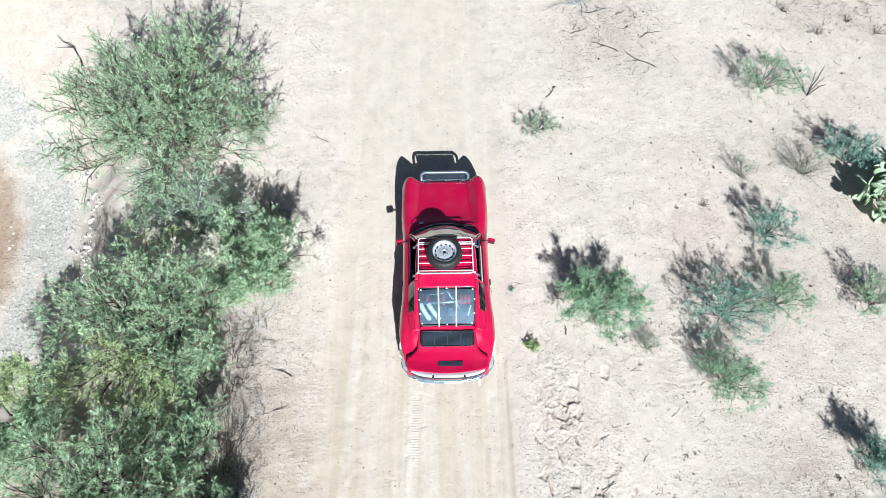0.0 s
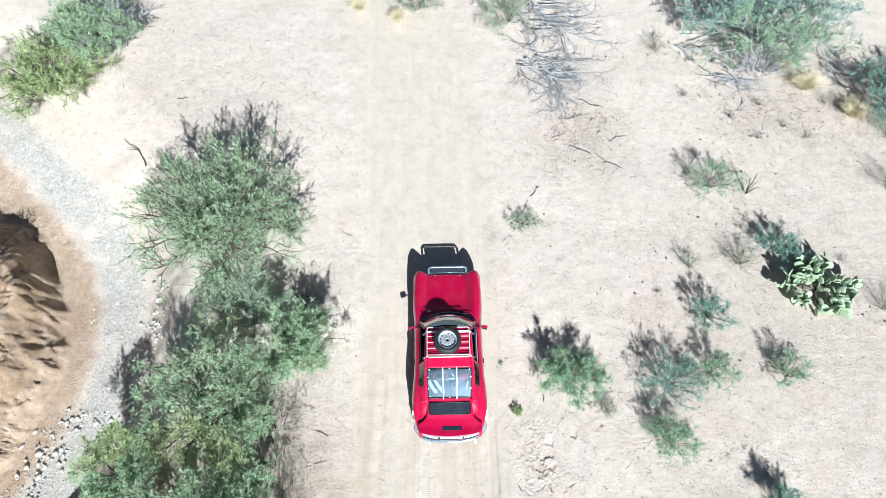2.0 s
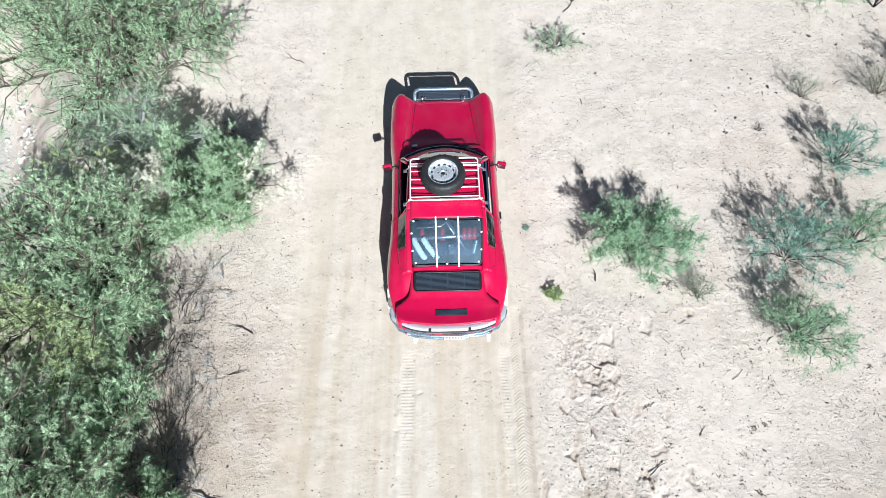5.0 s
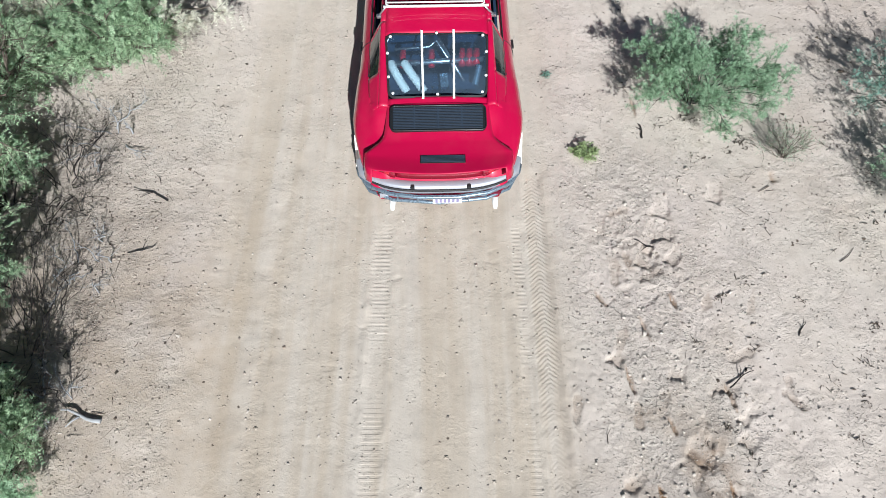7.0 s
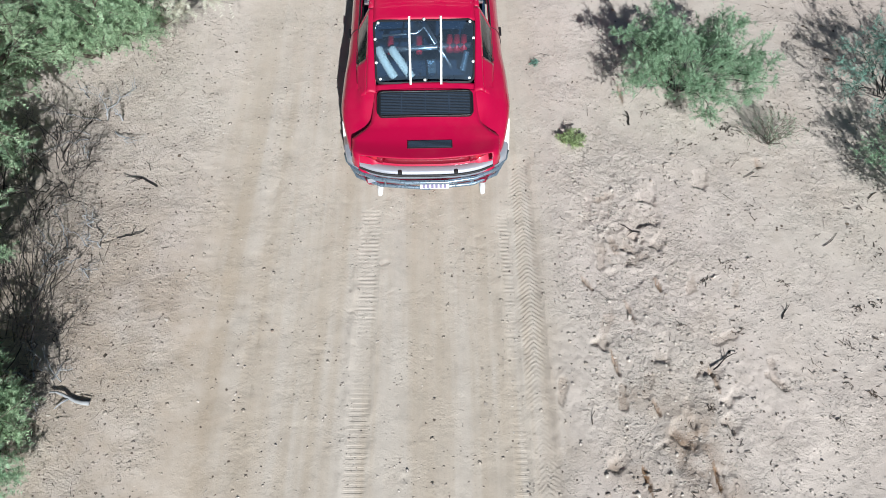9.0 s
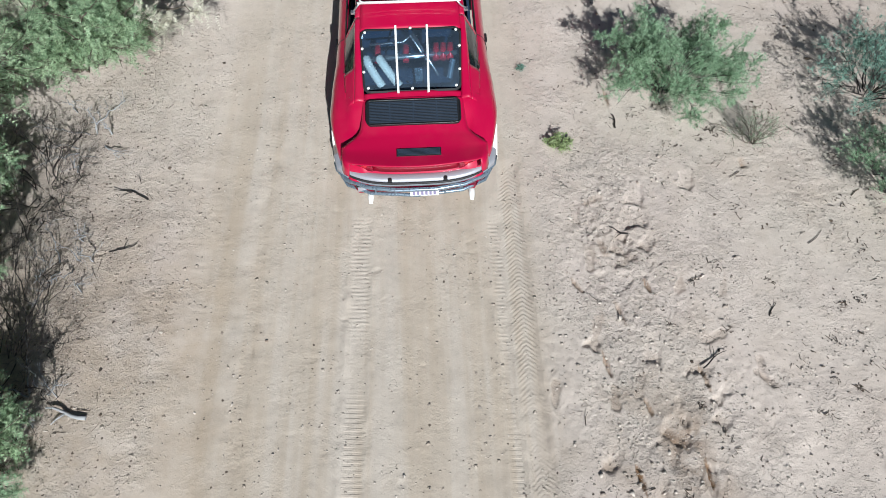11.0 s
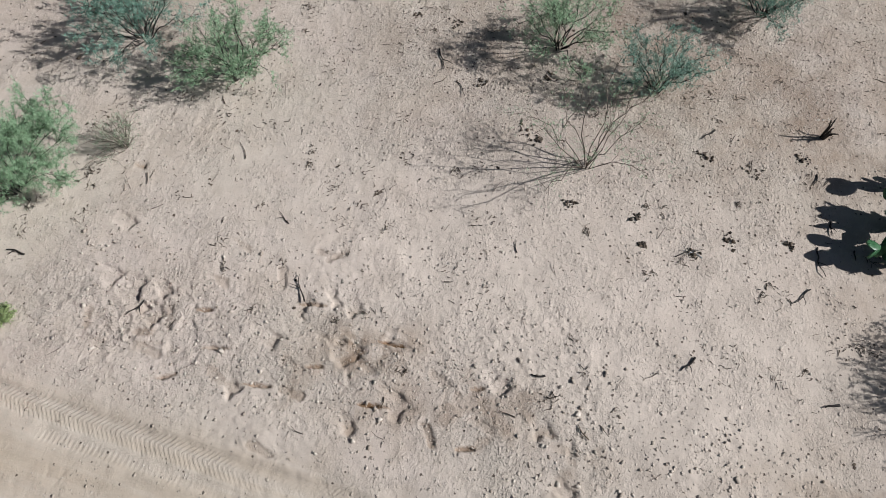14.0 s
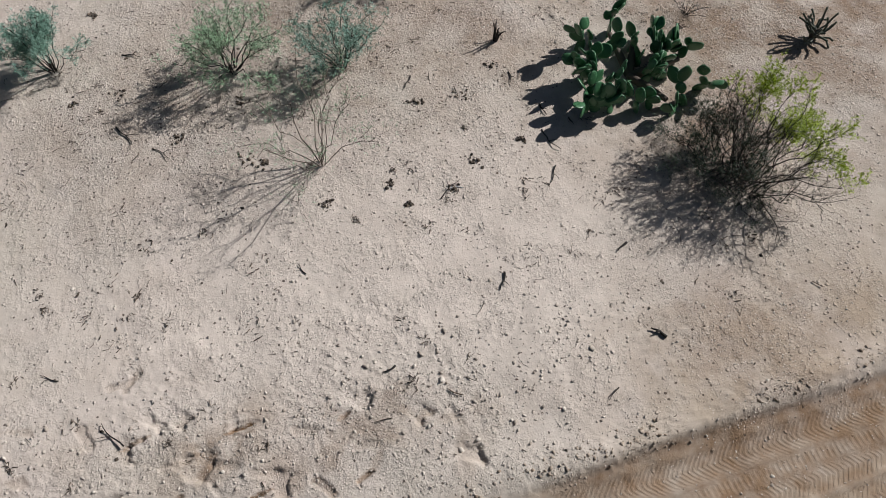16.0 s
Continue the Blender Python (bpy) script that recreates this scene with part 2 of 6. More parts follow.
OLIVE_LEAF = leaf_material("olive_green_leaf", (0.19, 0.27, 0.10), (0.66, 0.76, 0.42))
# near-black leaf colour that stands for the shade inside a bush
SHADE_LEAF = leaf_material("shade_black_leaf", (0.02, 0.03, 0.018), (0.07, 0.10, 0.06))
BLOSSOM = leaf_material("cream_blossom", (0.62, 0.6, 0.48), (0.88, 0.86, 0.74))
STRAW = leaf_material("dry_straw", (0.76, 0.67, 0.46), (0.96, 0.90, 0.68))
PAINT = paint_material()
BLACK = plain("black_rubber", (0.018, 0.018, 0.02), 0.6, wear=0.3, scale=40)
TRIM = plain("black_satin_metal", (0.015, 0.016, 0.018), 0.35, wear=0.3, scale=40)
GRILLE = plain("dark_blue_black_metal", (0.035, 0.05, 0.075), 0.4, wear=0.3, scale=40)
COOLER = plain("dark_blue_cooler", (0.008, 0.014, 0.024), 0.9, wear=0.3, scale=40)
CABIN = plain("dark_cabin_lining", (0.012, 0.034, 0.075), 0.8, wear=0.3, scale=25)
WHITE = plain("white_painted_metal", (0.78, 0.77, 0.75), 0.4, wear=0.08, scale=40)
FLAP = plain("white_plastic", (0.82, 0.82, 0.8), 0.5, wear=0.06, scale=30)
RIM = plain("silver_painted_steel", (0.74, 0.76, 0.80), 0.26, 0.6, 0.10, 60)
ALLOY = plain("brushed_aluminium", (0.62, 0.63, 0.66), 0.34, 0.9, 0.12, 60)
SATIN = plain("satin_silver_bumper", (0.46, 0.47, 0.52), 0.42, 0.4, 0.1, 30)
STEEL = plain("grey_blue_painted_steel", (0.24, 0.31, 0.38), 0.3, 0.6, 0.2, 40)
MIRROR = plain("mirror_glass_face", (0.35, 0.36, 0.40), 0.06, 1.0, 0.04, 40)
CHROME = plain("chrome", (0.75, 0.76, 0.78), 0.12, 1.0, 0.05, 40)
DUCT = plain("white_flexible_duct", (0.74, 0.72, 0.66), 0.55, wear=0.08, scale=40)
SIGNAL = plain("red_anodised_metal", (0.5, 0.012, 0.03), 0.4, 0.1, 0.1, 40)
LAMP_RED = plain("red_tail_lens", (0.26, 0.004, 0.02), 0.2, wear=0.2, scale=60, coat=0.5)
LENS = plain("clear_lamp_lens", (0.75, 0.76, 0.78), 0.1, 0.2, 0.1, 40, coat=1.0)
PLATE = plain("white_number_plate", (0.7, 0.7, 0.72), 0.4, wear=0.05, scale=40)
INK = plain("dark_lettering_bars", (0.25, 0.22, 0.36), 0.5, wear=0.1, scale=40)
AMBER = plain("amber_plastic", (0.6, 0.28, 0.06), 0.4, wear=0.1, scale=40)
GLASS = glass_material("tinted_window_glass", (0.50, 0.76, 1.0), 2.7, dust=0.26)
SCREEN_GLASS = glass_material("windscreen_glass", (0.13, 0.16, 0.20), 1.45, shine=0.5)
SHADE_GLASS = glass_material("dark_quarter_glass", (0.08, 0.10, 0.13), 1.9, dust=0.04)
PAD = plain("cactus_pad_skin", (0.05, 0.15, 0.065), 0.40, wear=0.3, scale=18, bump=0.15)
PALE_PAD = plain("pale_cactus_pad_skin", (0.33, 0.42, 0.28), 0.45, wear=0.3, scale=18, bump=0.15)
CHOLLA = plain("cholla_skin", (0.10, 0.11, 0.085), 0.8, wear=0.4, scale=60, bump=0.6)


# ---- mesh helpers ----
def part(name, bm, material, parent=None, label=""):
    """Links a bmesh as one mesh object, under a thing or a part of it."""
    data = bpy.data.meshes.new(name)
    bm.normal_update()
    bm.to_mesh(data)
    bm.free()
    data.materials.append(material)
    ob = new(name, data)
    ob.parent = parent
    if label:
        ob["label"] = label
    return ob


def sheet(name, verts, faces, material, parent=None, smooth=False):
    """Links arrays of corners and faces as one mesh object."""
    verts, faces = np.asarray(verts, dtype=np.float32), np.asarray(faces, dtype=np.int32)
    data = bpy.data.meshes.new(name)
    data.vertices.add(len(verts))
    data.vertices.foreach_set("co", verts.ravel())
    k = faces.shape[1]
    data.loops.add(faces.size)
    data.loops.foreach_set("vertex_index", faces.ravel())
    data.polygons.add(len(faces))
    data.polygons.foreach_set("loop_start", np.arange(0, faces.size, k, dtype=np.int32))
    data.polygons.foreach_set("loop_total", np.full(len(faces), k, dtype=np.int32))
    if smooth:
        data.polygons.foreach_set("use_smooth", np.ones(len(faces), dtype=bool))
    data.update(calc_edges=True)
    data.materials.append(material)
    ob = new(name, data)
    ob.parent = parent
    return ob


def smooth(bm):
    for f in bm.faces:
        f.smooth = True
    return bm


def box(bm, centre, size, turn=(0, 0, 0), bevel=0.0):
    made = bmesh.ops.create_cube(bm, size=1.0, matrix=pose(*centre, *turn) @ Matrix.Diagonal((*size, 1)))
    if bevel:
        edges = list({e for v in made["verts"] for e in v.link_edges})
        bmesh.ops.bevel(bm, geom=edges, offset=bevel, segments=2, affect="EDGES", profile=0.6)
    return bm


def tube(bm, points, radius, sides=8, closed=False):
    """A round bar along the points; radius: one number, or one for each point."""
    pts = [Vector(p) for p in points]
    n = len(pts)
    rings = []
    for i, p in enumerate(pts):
        a, b = (pts[i - 1], pts[(i + 1) % n]) if closed else (pts[max(0, i - 1)], pts[min(n - 1, i + 1)])
        way = (b - a).normalized()
        side = way.cross(Vector((0, 0, 1)) if abs(way.z) < 0.95 else Vector((1, 0, 0))).normalized()
        up = side.cross(way)
        r = float(radius[i] if isinstance(radius, (list, tuple)) else radius)
        rings.append([bm.verts.new(p + r * (math.cos(2 * math.pi * k / sides) * side + math.sin(2 * math.pi * k / sides) * up)) for k in range(sides)])
    for i in range(n if closed else n - 1):
        a, b = rings[i], rings[(i + 1) % n]
        for k in range(sides):
            f = bm.faces.new((a[k], a[(k + 1) % sides], b[(k + 1) % sides], b[k]))
            f.smooth = True
    if not closed:
        bm.faces.new(rings[0][::-1])
        bm.faces.new(rings[-1])
    return bm


def lathe(bm, profile, segments=48, m=None, ripple=None):
    """Turns (radius, height) pairs about the z axis. ripple(i, k): what is added to the radius."""
    m = m or Matrix()
    rings = []
    for i, (r, z) in enumerate(profile):
        ring = []
        for k in range(segments):
            q = r + (ripple(i, k) if ripple else 0)
            a = 2 * math.pi * k / segments
            ring.append(bm.verts.new(m @ Vector((q * math.cos(a), q * math.sin(a), z))))
        rings.append(ring)
    for a, b in zip(rings, rings[1:]):
        for k in range(segments):
            bm.faces.new((a[k], a[(k + 1) % segments], b[(k + 1) % segments], b[k])).smooth = True
    return rings


def thick(ob, depth, offset=-1.0):
    mod = ob.modifiers.new("thickness", "SOLIDIFY")
    mod.thickness, mod.offset = depth, offset
    return ob


def curve_of(*knots):
    """A smooth curve through (place, value) knots."""
    xs, ys = [k[0] for k in knots], [k[1] for k in knots]
    flip = xs[0] > xs[-1]
    if flip:
        xs, ys = xs[::-1], ys[::-1]
    n = len(xs)
    slope = [0.0] * n
    step = [(ys[i + 1] - ys[i]) / (xs[i + 1] - xs[i]) for i in range(n - 1)]
    for i in range(n):
        if i in (0, n - 1):
            slope[i] = step[0] if i == 0 else step[-1]
        elif step[i - 1] * step[i] > 0:
            slope[i] = 2 * step[i - 1] * step[i] / (step[i - 1] + step[i])

    def value(x):
        if x <= xs[0]:
            return ys[0]
        if x >= xs[-1]:
            return ys[-1]
        i = max(j for j in range(n - 1) if xs[j] <= x)
        h = xs[i + 1] - xs[i]
        t = (x - xs[i]) / h
        return ((2 * t**3 - 3 * t**2 + 1) * ys[i] + (t**3 - 2 * t**2 + t) * h * slope[i]
                + (-2 * t**3 + 3 * t**2) * ys[i + 1] + (t**3 - t**2) * h * slope[i + 1])

    return value


# ---- the ground ----
TABLE = np.random.RandomState(7).rand(256, 256)


def field(x, y, scale, octaves=1, gain=0.5, shift=0.0):
    """Smooth value noise from -1 to 1; scale: its waves to the metre."""
    total, size, power = 0, 1.0, 0
    for o in range(octaves):
        c, s = math.cos(0.6 + 1.1 * o), math.sin(0.6 + 1.1 * o)
        u, v = (x * c - y * s) * scale * 2**o + shift + 17.3 * o, (x * s + y * c) * scale * 2**o + 1.7 * shift + 5.1 * o
        i, j = np.floor(u).astype(int), np.floor(v).astype(int)
        a, b = u - i, v - j
        a, b = a * a * (3 - 2 * a), b * b * (3 - 2 * b)
        g = lambda p, q: TABLE[p % 256, q % 256]
        total = total + size * ((g(i, j) * (1 - a) + g(i + 1, j) * a) * (1 - b) + (g(i, j + 1) * (1 - a) + g(i + 1, j + 1) * a) * b - 0.5) * 2
        power += size
        size *= gain
    return total / power


def ease(x, a, b):
    t = np.clip((x - a) / (b - a), 0, 1)
    return t * t * (3 - 2 * t)


def road_middle(y):
    return -0.47 - 0.011 * np.maximum(0, y - 8) ** 2


WASH = curve_of((-40.0, -30.0), (0.0, -12.2), (3.4, -9.8), (5.9, -9.1), (7.9, -9.15), (10.2, -10.1), (12.5, -12.3), (14.8, -15.0), (40.0, -46.0))
WASH_Y = np.linspace(-40, 40, 801)
WASH_X = np.array([WASH(v) for v in WASH_Y])
WASH_SLOPE = np.sqrt(1 + np.gradient(WASH_X, WASH_Y) ** 2)


def wash_middle(y):
    """x of the middle of the dry wash."""
    return np.interp(y, WASH_Y, WASH_X)


def masks(x, y):
    wob = 0.16 * field(x, y, 0.8, 3)
    road = 1 - ease(np.abs(x - road_middle(y)) + wob, 1.45, 2.15)
    gap = (x - wash_middle(y)) / np.interp(y, WASH_Y, WASH_SLOPE) + 1.2 * wob
    gravel = (1 - ease(np.abs(gap), 0.35, 0.85)) * ease(field(x, y, 2.2, 3, shift=77), -0.75, -0.1)
    east = 1 - ease(gap, 0.55, 2.2 + 1.6 * ease(y, 8.5, 12))
    bank = 1 - ease(gap + 0.5 * field(x, y, 0.7, 4, 0.6, shift=13), -2.6, -1.5)
    bank = bank * (1 - ease(y + 3 * wob, 8.6, 12.4))
    return road, gravel, east, bank, wob


def gap_of(x, y):
    return (x - wash_middle(y)) / np.interp(y, WASH_Y, WASH_SLOPE)


def height(x, y):
    """The lie of the land without dents."""
    x, y = np.asarray(x, dtype=float), np.asarray(y, dtype=float)
    road, gravel, east, bank, wob = masks(x, y)
    z = 0.05 * field(x, y, 0.35, 2, shift=3) * (1 - road) + 0.015 * field(x, y, 1.7, 3, shift=9) * (1 - 0.75 * road)
    z = z - 0.08 * road + 0.005 * road * field(x * 3.2, y * 0.16, 1.0, 2, shift=21)
    wash = east * (1 - bank)
    z = z * (1 - 0.5 * wash) - 1.4 * wash * (1 - 0.55 * ease(y, 8.5, 15))
    cracks = (1 - ease(np.abs(field(x, y * 0.6, 1.1, 5, 0.75, shift=52)), 0.0, 0.05))
    rise = 0.9 * x + 0.1 * y + 1.1 * field(x, y, 0.7, 6, 0.7, shift=8)
    rise = rise - np.floor(rise)
    ledge = rise - ease(rise, 0.95, 1.0)
    z = z + ease(bank, 0.0, 0.25) * (0.17 * ledge + 0.07 * field(x, y, 5.5, 4, 0.85, shift=38) - 0.12 * cracks)
    z = z + 0.055 * np.exp(-(((x - 1.43 - 0.4 * wob) / 0.13) ** 2)) * ease(-y, 0.3, 1.6)
    return z


def axis(*runs):
    """Grid lines from runs of (start, end, step), with wide steps out to the horizon."""
    lines = np.concatenate([np.arange(a, b, s) for a, b, s in runs])
    far = runs[-1][1] + 0.4 * (1.35 ** np.arange(0, 24) - 1) / 0.35
    near = runs[0][0] - 0.4 * (1.35 ** np.arange(1, 24) - 1) / 0.35
    return np.concatenate([near[::-1], lines, far])


def build_ground():
    gx = axis((-17.5, -13.0, 0.12), (-13.0, -9.4, 0.045), (-9.4, -4.4, 0.13), (-4.4, -0.8, 0.05), (-0.8, 1.3, 0.028), (1.3, 3.4, 0.0145), (3.4, 8.6, 0.05), (8.6, 15, 0.13))
    gy = axis((-9, -5, 0.10), (-5, -2.2, 0.03), (-2.2, 4.7, 0.0175), (4.7, 10.5, 0.05), (10.5, 20, 0.12))
    x, y = np.meshgrid(gx, gy)
    z = height(x, y)
    road, gravel, east, bank, wob = masks(x, y)
    turned = np.zeros_like(z)
    rng = np.random.RandomState(11)
    # trodden strip beside the road, and crumbly soil everywhere
    strip = np.exp(-(((x - 2.25 - 0.15 * np.sin(y)) / 0.55) ** 2)) * ease(y, -1.8, -0.2) * (1 - ease(y, 4.2, 5.4))
    loose = (1 - 0.85 * road) * (1 - gravel)
    patch = ease(field(x, y, 0.9, 3, shift=71), -0.25, 0.5)
    billow = np.abs(field(x, y, 7.0, 4, 0.62, shift=41))
    z = z + loose * (0.004 + 0.010 * patch + 0.004 * strip) * (billow - 0.25)
    sharp = np.abs(field(x, y, 15.0, 2, 0.6, shift=91))
    z = z + loose * (0.001 + 0.006 * patch + 0.004 * strip) * sharp * ease(x, -4.4, -3.8) * (1 - ease(x, 7.5, 9)) * (1 - ease(y, 7, 8.5))
    z = z + road * 0.006 * field(x * 2.2, y * 0.35, 4.0, 3, 0.6, shift=15) + road * 0.003 * billow
    # broken edges of trodden crust: it rises slowly and drops at ragged scarps
    for scale, tall, shift in ((2.4, 0.016, 5.0), (5.0, 0.009, 63.0), (9.0, 0.006, 27.0)):
        level = 1.5 * field(x, y, scale, 4, 0.62, shift=shift)
        jump = level - np.floor(level)
        gate = ease(field(x, y, 1.6, 3, shift=shift + 9), 0.0, 0.3)
        z = z + tall * gate * (strip + 0.12 * patch * loose * ease(x, 1.3, 1.8)) * (ease(jump, 0.92, 1.0) - jump)
    near_bank = ease(x, 1.2, 1.36) * (1 - ease(x, 1.5, 1.75)) * ease(-y, 0.5, 1.6)
    z = z + 0.02 * near_bank * np.abs(field(x, y, 14, 3, 0.6, shift=61))
    # tyre tracks: pressed bands; the bars of the tread are finer relief
    tread, tread_run = np.zeros_like(z), np.zeros_like(z)
    for at, wide, first, last, slant, deep in ((-1.62, 0.07, -9, 5.5, 0.5, 0.006), (-0.80, 0.10, -9, 3.2, 0.8, 0.005), (0.24, 0.10, -9, -1.9, -0.8, 0.016), (0.48, 0.10, -9, -1.5, 0.8, 0.016), (0.74, 0.10, -9, -1.0, -0.8, 0.016),
                                               (-0.54, 0.09, -9, 3.9, 0.0, 0.011), (0.93, 0.075, -9, 3.9, 0.0, 0.012), (1.12, 0.10, -9, 4.6, 0.9, 0.018)):
        off = x - at + (0.07 * field(x, y, 4.0, 4, 0.7, shift=31) if at < -1.5 else 0.012 * field(x, y, 9.0, 2)) - 0.025 * np.sin(y * 0.7 + at) - (0.03 * np.maximum(0, 1.6 - y) ** 1.2 if at > 0.9 else 0) * ease(y, -2.5, 1)
        along = ease(y, first, first + 0.3) * (1 - ease(y, last - 0.2, last))
        band = (1 - ease(np.abs(off), wide * 0.85, wide * 1.15)) * along
        wear = 0.15 + 0.85 * ease(field(x, y, 1.1, 3, shift=at * 7), -0.4, 0.15)
        wear = np.maximum(wear, 0.95 * ease(-y, 0.9, 1.7))
        z = z - band * deep
        z = z + 0.010 * np.exp(-(((np.abs(off) - wide * 1.35) / 0.035) ** 2)) * along * (0.4 + field(x, y, 6, 2))
        here = np.abs(off) < wide * 1.5
        tread_run[here] = (y + slant * np.abs(off))[here]
        tread[here] = (band * wear * min(1.0, (deep / 0.016) ** 1.8))[here]

    # foot marks with a steep scarp on one side, and small pits elsewhere
    def dent(px, py, long, wide, turn, deep, rim=0.35, stain_shade=0.0, steep=0.45):
        i0, i1 = np.searchsorted(gx, (px - 3 * long, px + 3 * long))
        j0, j1 = np.searchsorted(gy, (py - 3 * long, py + 3 * long))
        if i1 <= i0 or j1 <= j0:
            return
        c, s = math.cos(turn), math.sin(turn)
        dx, dy = x[j0:j1, i0:i1] - px, y[j0:j1, i0:i1] - py
        d = np.sqrt(((dx * c + dy * s) / wide) ** 2 + ((-dx * s + dy * c) / long) ** 2)
        d = d * (1 + 0.6 * field(dx + px, dy + py, 11, 3, 0.75)) + 0.3 * field(dx + px, dy + py, 23, 2, shift=3)
        z[j0:j1, i0:i1] += -deep * (1 - ease(d, steep, 1.0)) + rim * deep * np.exp(-(((d - 1.2) / 0.22) ** 2)) * (0.5 + field(dx + px, dy + py, 18, 2, shift=8))
        turned[j0:j1, i0:i1] = np.maximum(turned[j0:j1, i0:i1], stain_shade * (1 - ease(d, 0.8, 1.3)))

    def scarp(px, py, turn, half, deep, stain_shade):
        """A scuff: a ragged edge on the sunward side, from which the floor runs out flat."""
        i0, i1 = np.searchsorted(gx, (px - 0.4, px + 0.4))
        j0, j1 = np.searchsorted(gy, (py - 0.4, py + 0.4))
        c, s = math.cos(turn), math.sin(turn)
        dx, dy = x[j0:j1, i0:i1] - px, y[j0:j1, i0:i1] - py
        u, v = dx * c + dy * s, -dx * s + dy * c
        v = v + 0.05 * field(dx + px, dy + py, 10, 3, 0.7, shift=4) + 0.25 * u * u / half
        across = (1 - ease(np.abs(u) + 0.03 * field(dx + px, dy + py, 13, 2), half * 0.6, half * 1.1))
        z[j0:j1, i0:i1] += -deep * across * ease(v, -0.008, 0.012) * (1 - ease(v, 0.02, 0.34))
        z[j0:j1, i0:i1] += 0.004 * across * np.exp(-(((v + 0.035) / 0.025) ** 2)) * (0.5 + field(dx + px, dy + py, 16, 2, shift=8))
        # brown strip along the foot of the edge, painted where its shadow falls
        turned[j0:j1, i0:i1] = np.maximum(turned[j0:j1, i0:i1], (0.1 + stain_shade) * across * ease(v, -0.01, 0.02) * (1 - ease(v, 0.05, 0.15)))

    # deep scuffs with a steep shaded side; brown colour deepens that shade
    for px, py, turn, long, stain_shade in ((2.43, 3.89, 1.35, 0.11, 0.0), (2.41, 3.61, 1.5, 0.14, 0.0), (2.22, 3.47, 1.2, 0.06, 0.1), (2.17, 3.27, 1.1, 0.11, 0.2), (3.03, 4.07, 1.3, 0.09, 0.0), (1.69, 2.94, 0.5, 0.09, 0.1),
                                      (2.41, 2.88, 0.3, 0.08, 0.2), (2.09, 2.59, 0.25, 0.13, 0.1), (2.42, 3.31, 0.9, 0.07, 0.1), (1.88, 2.05, 0.2, 0.14, 0.2), (2.29, 2.09, 1.2, 0.09, 0.1), (1.75, 2.25, 0.9, 0.07, 0.1),
                                      (2.73, 1.95, 1.35, 0.13, 0.2), (2.83, 1.68, 0.8, 0.05, 0.0), (2.8, 1.48, 0.7, 0.09, 0.1), (2.38, 1.33, 0.9, 0.16, 0.7), (2.01, 1.03, 0.2, 0.14, 0.5),
                                      (1.73, 1.09, 1.0, 0.07, 0.3), (2.63, 1.02, 0.1, 0.14, 0.6), (2.2, 1.65, 0.3, 0.08, 0.2), (2.78, 1.92, 0.2, 0.14, 0.1), (2.02, 0.72, 0.9, 0.12, 0.3),
                                      (2.36, 5.45, 0.1, 0.12, 0.0), (3.75, 4.39, 0.2, 0.10, 0.0), (1.9, 0.1, 0.4, 0.10, 0.2), (2.5, -0.1, 1.0, 0.08, 0.1), (2.2, -0.55, 0.6, 0.09, 0.2), (1.75, -0.9, 1.1, 0.08, 0.2), (2.45, 0.15, 0.3, 0.07, 0.1)):
        if turn < 0.6:
            # narrow crevice, coloured dark throughout in place of shade
            dent(px, py, long, 0.020, turn, 0.035, 0.0, 0.6 + stain_shade, 0.5)
        else:
            scarp(px, py, turn - 1.571, long, 0.027, stain_shade)

    def sole(px, py, turn, stain_shade):
        """A shoe print: a flat pressed sole with a patterned floor and a pushed-up edge."""
        i0, i1 = np.searchsorted(gx, (px - 0.3, px + 0.3))
        j0, j1 = np.searchsorted(gy, (py - 0.3, py + 0.3))
        c, s = math.cos(turn), math.sin(turn)
        dx, dy = x[j0:j1, i0:i1] - px, y[j0:j1, i0:i1] - py
        u, v = dx * c + dy * s, -dx * s + dy * c
        wide = 0.048 - 0.010 * np.cos(u * 20) + 0.012 * field(dx + px, dy + py, 9, 2)
        d = ((np.abs(v) / wide) ** 2.6 + (np.abs(u) / 0.14) ** 2.6) ** (1 / 2.6) * (1 + 0.25 * field(dx + px, dy + py, 12, 2, shift=6))
        inside = 1 - ease(d, 0.86, 1.0)
        z[j0:j1, i0:i1] += -0.013 * inside + 0.004 * np.exp(-(((d - 1.15) / 0.14) ** 2)) * (0.5 + field(dx + px, dy + py, 14, 2))
        turned[j0:j1, i0:i1] = np.maximum(turned[j0:j1, i0:i1], stain_shade * inside)
        pressed = inside > 0.3
        tread_run[j0:j1, i0:i1][pressed] = (0.048 / 0.016 * (u + 0.5 * np.abs(v)))[pressed]
        tread[j0:j1, i0:i1][pressed] = 0.30

    for px, py, turn, stain_shade in ((2.49, 1.44, 1.5, 0.4), (2.36, 1.22, 1.1, 0.4), (2.49, 1.62, 1.7, 0.35), (2.43, 0.51, 1.2, 0.25), (2.15, 0.02, 1.25, 0.3), (2.19, 0.9, 1.3, 0.3), (1.92, 0.44, 0.6, 0.55), (2.64, 0.98, 1.5, 0.3),
                                (3.34, 1.9, 2.3, 0.3), (1.9, 1.76, 1.5, 0.4), (1.36, 1.84, 1.4, 0.25), (2.95, 2.33, 0.3, 0.25), (3.34, 2.0, 1.6, 0.2), (1.87, 3.2, 1.4, 0.2), (2.25, 3.2, 0.4, 0.25), (1.79, 3.79, 1.5, 0.1), (2.15, 1.85, 1.3, 0.25)):
        sole(px, py, turn, stain_shade)
